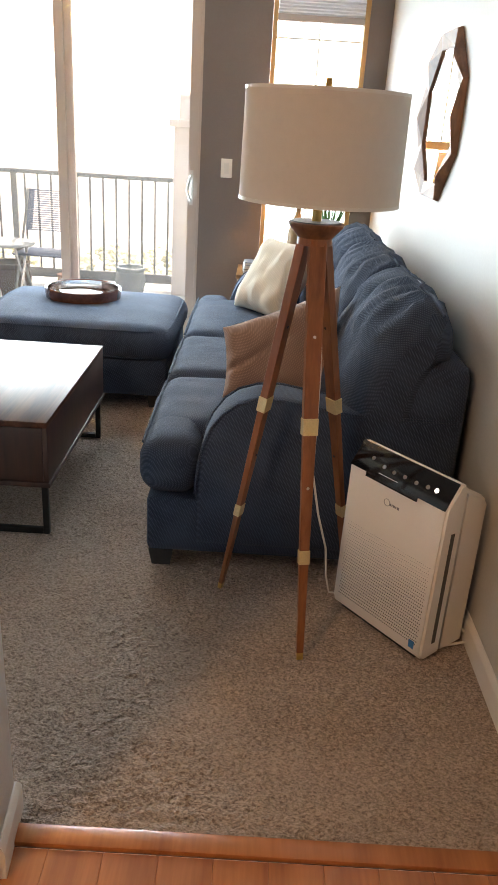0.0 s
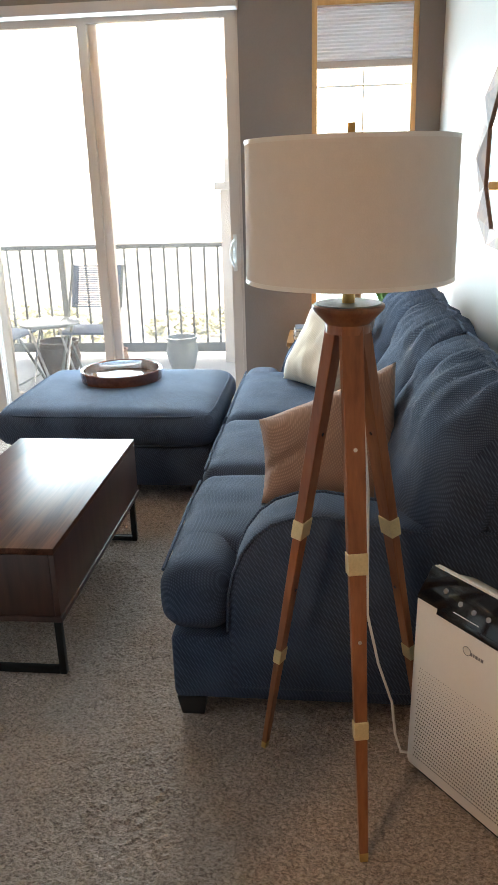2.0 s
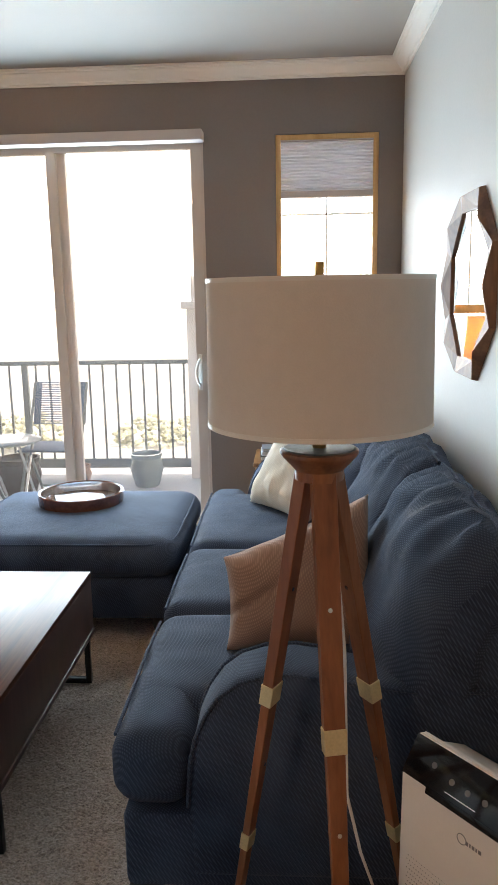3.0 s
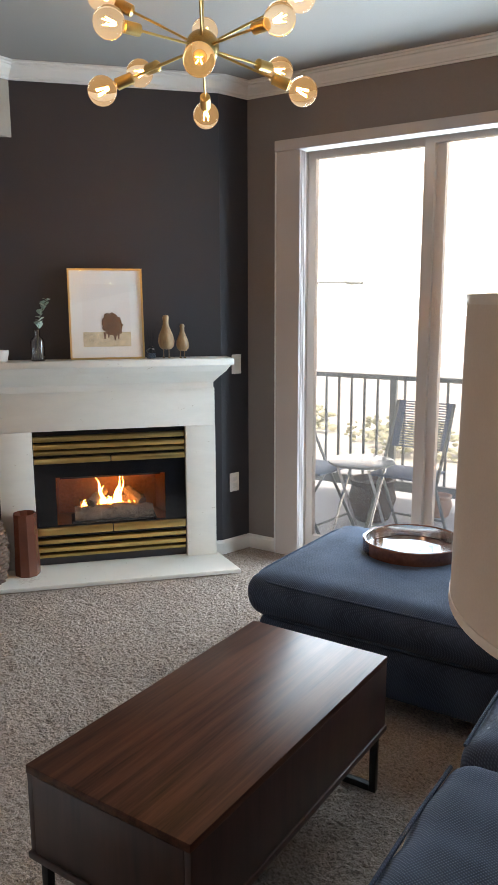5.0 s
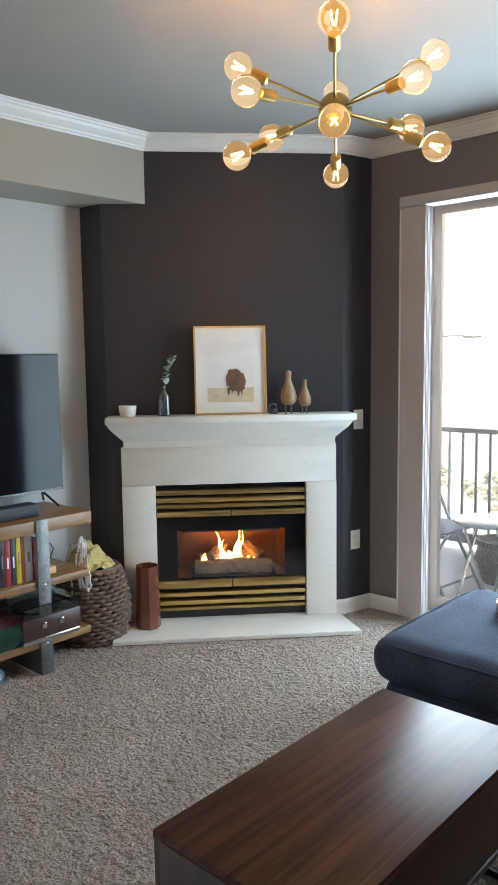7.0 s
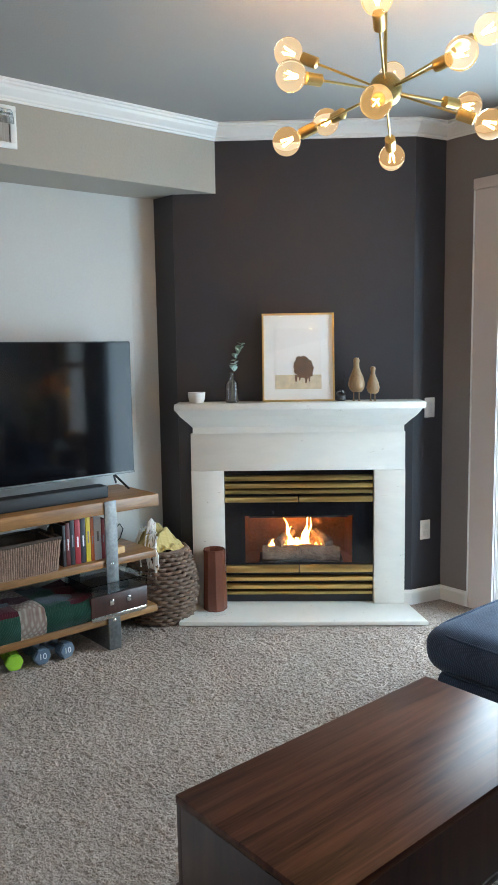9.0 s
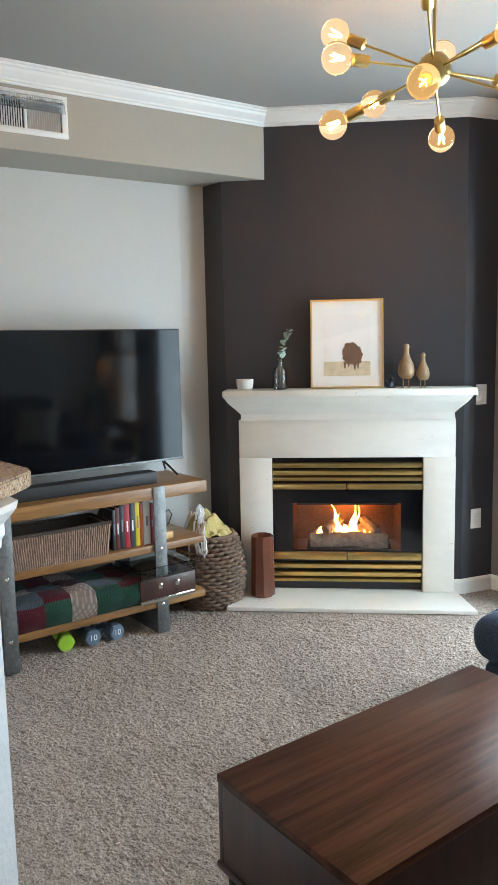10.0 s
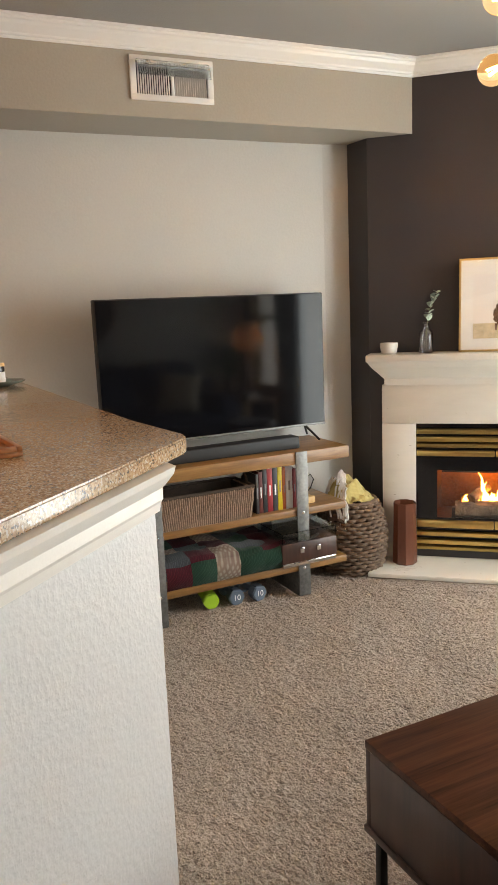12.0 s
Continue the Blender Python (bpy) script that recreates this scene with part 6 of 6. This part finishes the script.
for az, el in dirs:
    d = Vector((math.cos(radians(el)) * math.cos(radians(az)), math.cos(radians(el)) * math.sin(radians(az)), math.sin(radians(el))))
    R = 0.355
    m = d.to_track_quat("Z", "Y").to_matrix().to_4x4()
    arm_ob = part("arm", rod(bmesh.new(), d * 0.05, d * (R - 0.095), 0.0042, seg=10), BRASS, ch)
    part("socket", lathe(bmesh.new(), [(0, R - 0.112), (0.010, R - 0.112), (0.019, R - 0.106), (0.019, R - 0.052), (0.016, R - 0.050), (0, R - 0.050)], 20, m), BRASS, arm_ob)
    b = bmesh.new()
    prof = [(0.0125, R - 0.052), (0.0135, R - 0.044)]
    for k in range(13):
        a = math.pi * (0.10 + 0.90 * k / 12)
        prof.append((max(0.0, 0.0475 * math.sin(a)) if k < 12 else 0.0, R - 0.0475 * math.cos(a)))
    globe = part("globe_bulb", lathe(b, prof, 28, m), BULBGLASS, arm_ob, "clear amber globe bulb", smooth=80)
    globe.visible_shadow = False
    b = bmesh.new()
    for k in range(4):
        a = math.pi / 4 + k * math.pi / 2
        rod(b, m @ Vector((0.004 * math.cos(a), 0.004 * math.sin(a), R - 0.022)), m @ Vector((0.012 * math.cos(a), 0.012 * math.sin(a), R + 0.016)), 0.0016, seg=6)
    part("filament", b, FILAMENT, arm_ob, "glowing filament")

# ---- on the bar top ----
dish = thing("shallow_dish", pose(-2.90, 2.275, 1.2205), "shallow grey-green dish on the bar top", "dish")
part("dish", lathe(bmesh.new(), [(0, 0), (0.05, 0), (0.055, 0.004), (0.095, 0.016), (0.10, 0.022), (0.096, 0.022), (0.05, 0.008), (0, 0.006)], 40), GLAZE, dish)
jar = thing("candle_jar", pose(-2.93, 2.262, 1.2275), "small dark candle jar with a white label", "candle")
part("jar", lathe(bmesh.new(), [(0, 0), (0.033, 0), (0.035, 0.003), (0.035, 0.075), (0, 0.075)], 28), GLOSSBLACK, jar)
part("label", lathe(bmesh.new(), [(0.0352, 0.008), (0.0358, 0.008), (0.0358, 0.052), (0.0352, 0.052)], 28), PAPER, jar, "white paper label")
part("lid", lathe(bmesh.new(), [(0, 0.0752), (0.036, 0.0752), (0.036, 0.088), (0, 0.088)], 28), PALEWOOD, jar, "pale wood lid")
wt = thing("wooden_tray", pose(-1.24, 1.945, 1.2205, 0, 0, 4), "orange wooden tray on the bar top", "tray")
part("base", slab(-0.16, 0.10, -0.10, 0.10, 0.0, 0.010, 0.002), OAKFLOOR, wt)
for a in ((-0.16, 0.10, 0.088, 0.10), (-0.16, 0.10, -0.10, -0.088), (0.088, 0.10, -0.088, 0.088), (-0.16, -0.148, -0.088, 0.088)):
    part("side", slab(a[0], a[1], a[2], a[3], 0.010, 0.022, 0.002), OAKFLOOR, wt)

# ---- balcony ----
structure("balcony_floor", slab(-3.4, 1.4, YB + 0.161, 7.25, -0.16, -0.01), CONCRETE, "pale concrete balcony floor", "balcony")
RY = 7.21
rail = thing("balcony_railing", pose(0, RY, -0.01), "dark metal balcony railing with slim upright bars", "railing")
part("top_rail", slab(-3.35, -0.50, -0.028, 0.028, 0.945, 0.982, 0.004), IRON, rail)
part("bottom_rail", slab(-3.35, -0.50, -0.02, 0.02, 0.07, 0.15, 0.003), IRON, rail)
for i in range(25):
    x = -3.28 + 0.113 * i
    part("baluster", slab(x - 0.0085, x + 0.0085, -0.0085, 0.0085, 0.15, 0.945), IRON, rail)
for x in (-3.33, -1.9):
    part("post", slab(x - 0.02, x + 0.02, -0.02, 0.02, 0.0, 0.945), IRON, rail)
col = thing("balcony_column", pose(-0.39, RY, -0.01), "white painted balcony column with a stepped cap", "column")
part("shaft", slab(-0.125, 0.125, -0.125, 0.125, 0.0, 1.39, 0.006), VINYL, col)
part("cap", slab(-0.165, 0.165, -0.165, 0.165, 1.39, 1.45, 0.008), VINYL, col)
part("post", slab(-0.09, 0.09, -0.09, 0.09, 1.45, 3.2), VINYL, col)
structure("balcony_side_wall", slab(-2.35, -2.20, YB + 0.161, 6.2, -0.03, 3.2), VINYL, "pale outside wall beside the balcony", "wall")


def bistro_chair(x, y, turn, label):
    c = thing("folding_chair", pose(x, y, -0.01, 0, 0, turn), label, "chair", "balcony chairs")
    for s in (-0.20, 0.20):
        part("front_leg", tube(bmesh.new(), [(s, -0.22, 0.0), (s, 0.02, 0.42), (s, 0.17, 0.72), (s, 0.24, 0.88)], 0.011, 8), IRON, c)
        part("rear_leg", tube(bmesh.new(), [(s * 0.92, 0.24, 0.0), (s * 0.92, 0.0, 0.40), (s * 0.92, -0.17, 0.44)], 0.011, 8), IRON, c)
    part("seat", slab(-0.19, 0.19, -0.19, 0.16, 0.435, 0.450, 0.005), MESHBLUE, c)
    bm, lean = bmesh.new(), pose(0, 0.205, 0.73, -18)
    for k in range(19):
        z = -0.153 + 0.017 * k
        box(bm, -0.20, 0.20, -0.003, 0.003, z - 0.0045, z + 0.0045, 0.0, lean)
    for x0, x1 in ((-0.20, -0.15), (0.15, 0.20)):
        box(bm, x0, x1, -0.0045, 0.0045, -0.16, 0.16, 0.0, lean)
    part("backrest", bm, MESHBLUE, c)
    for z in (0.10,):
        part("stretcher", rod(bmesh.new(), (-0.19, 0.18, z), (0.19, 0.18, z), 0.008, seg=8), IRON, c)
    part("stretcher", rod(bmesh.new(), (-0.20, -0.16, 0.10), (0.20, -0.16, 0.10), 0.008, seg=8), IRON, c)


bistro_chair(-1.41, 6.30, -4, "slate blue folding balcony chair facing the door")
bistro_chair(-2.02, 6.13, 84, "slate blue folding balcony chair beside the table")
bt = thing("bistro_table", pose(-1.64, 6.08, -0.01), "round folding metal balcony table", "table")
part("tabletop", lathe(bmesh.new(), [(0, 0.52), (0.205, 0.52), (0.213, 0.526), (0.213, 0.536), (0.205, 0.541), (0, 0.541)], 40), PATIO, bt)
for s in (-0.12, 0.12):
    part("leg", tube(bmesh.new(), [(s, -0.20, 0.0), (s, 0.13, 0.52)], 0.010, 8), CHROME, bt)
    part("leg", tube(bmesh.new(), [(s * 0.9, 0.20, 0.0), (s * 0.9, -0.13, 0.52)], 0.010, 8), CHROME, bt)


def plant_pot(x, y, r, h, mat, label):
    p = thing("plant_pot", pose(x, y, -0.01), label, "plant pot", "balcony pots")
    part("pot", lathe(bmesh.new(), [(0, 0), (0.62 * r, 0), (0.72 * r, 0.05 * h), (r, 0.55 * h), (0.86 * r, 0.86 * h), (0.94 * r, 0.93 * h), (0.96 * r, h), (0.82 * r, h), (0.74 * r, 0.86 * h), (0, 0.80 * h)], 36), mat, p)


plant_pot(-0.84, 6.86, 0.135, 0.27, GLAZE, "sage green glazed empty pot on the balcony")
plant_pot(-1.78, 6.58, 0.17, 0.30, WICKERDARK, "dark brown round pot under the balcony table")
plant_pot(-1.40, 6.92, 0.09, 0.16, TERRACOTTA, "small terracotta pot on the balcony")

# ---- distance ----
HAZE = glowing("white_haze", (0.93, 0.97, 1.0), 1.5)
structure("backdrop", slab(-600, 600, 420, 421, -8, 330), HAZE, "bright white hazy sky above the horizon", "sky")
structure("ground", slab(-400, 400, 7.3, 900, -6.2, -6.0), GROUND, "dry grassy ground below the balcony", "ground")
structure("road", slab(-400, 400, 26, 34, -5.998, -5.98), CONCRETE, "pale road beyond the grass", "road")
lampost = thing("street_lamp", pose(-17.2, 33, -6), "grey street lamp with a long arm", "street lamp")
part("pole", rod(bmesh.new(), (0, 0, 0), (0, 0, 8.4), 0.10, 0.06, 12), IRON, lampost)
part("arm", tube(bmesh.new(), [(0, 0, 8.3), (0.8, 0, 8.42), (2.2, 0, 8.42)], 0.045, 8), IRON, lampost)
part("lamp_head", slab(2.1, 2.9, -0.14, 0.14, 8.30, 8.42, 0.04), IRON, lampost)
rng = random.Random(12)


def shrub(x, y, w, h, seed):
    bm = bmesh.new()
    for k in range(170):
        a, q = rng.uniform(0, 6.28), rng.random() ** 0.5
        c = Vector((w * q * math.cos(a), 0.6 * w * q * math.sin(a), h * rng.uniform(0.15, 1) * (1 - 0.5 * q)))
        bmesh.ops.create_icosphere(bm, subdivisions=1, radius=rng.uniform(0.05, 0.12) * h, matrix=Matrix.Translation(c) @ Matrix.Diagonal((1, 1, 0.7, 1)))
    for v in bm.verts:
        v.co += Vector((noise.noise(v.co * 3), noise.noise(v.co * 3 + Vector((9, 0, 0))), 0)) * 0.1
    s = thing("shrub", pose(x, y, -6), "dusty green roadside shrub", "shrub", "far shrubs")
    part("crown", bm, FARGREEN, s, smooth=None)


for k in range(9):
    shrub(-26 + 4.6 * k + rng.uniform(-1, 1), 37 + rng.uniform(-2, 4), rng.uniform(1.6, 2.8), rng.uniform(1.4, 2.6), k)
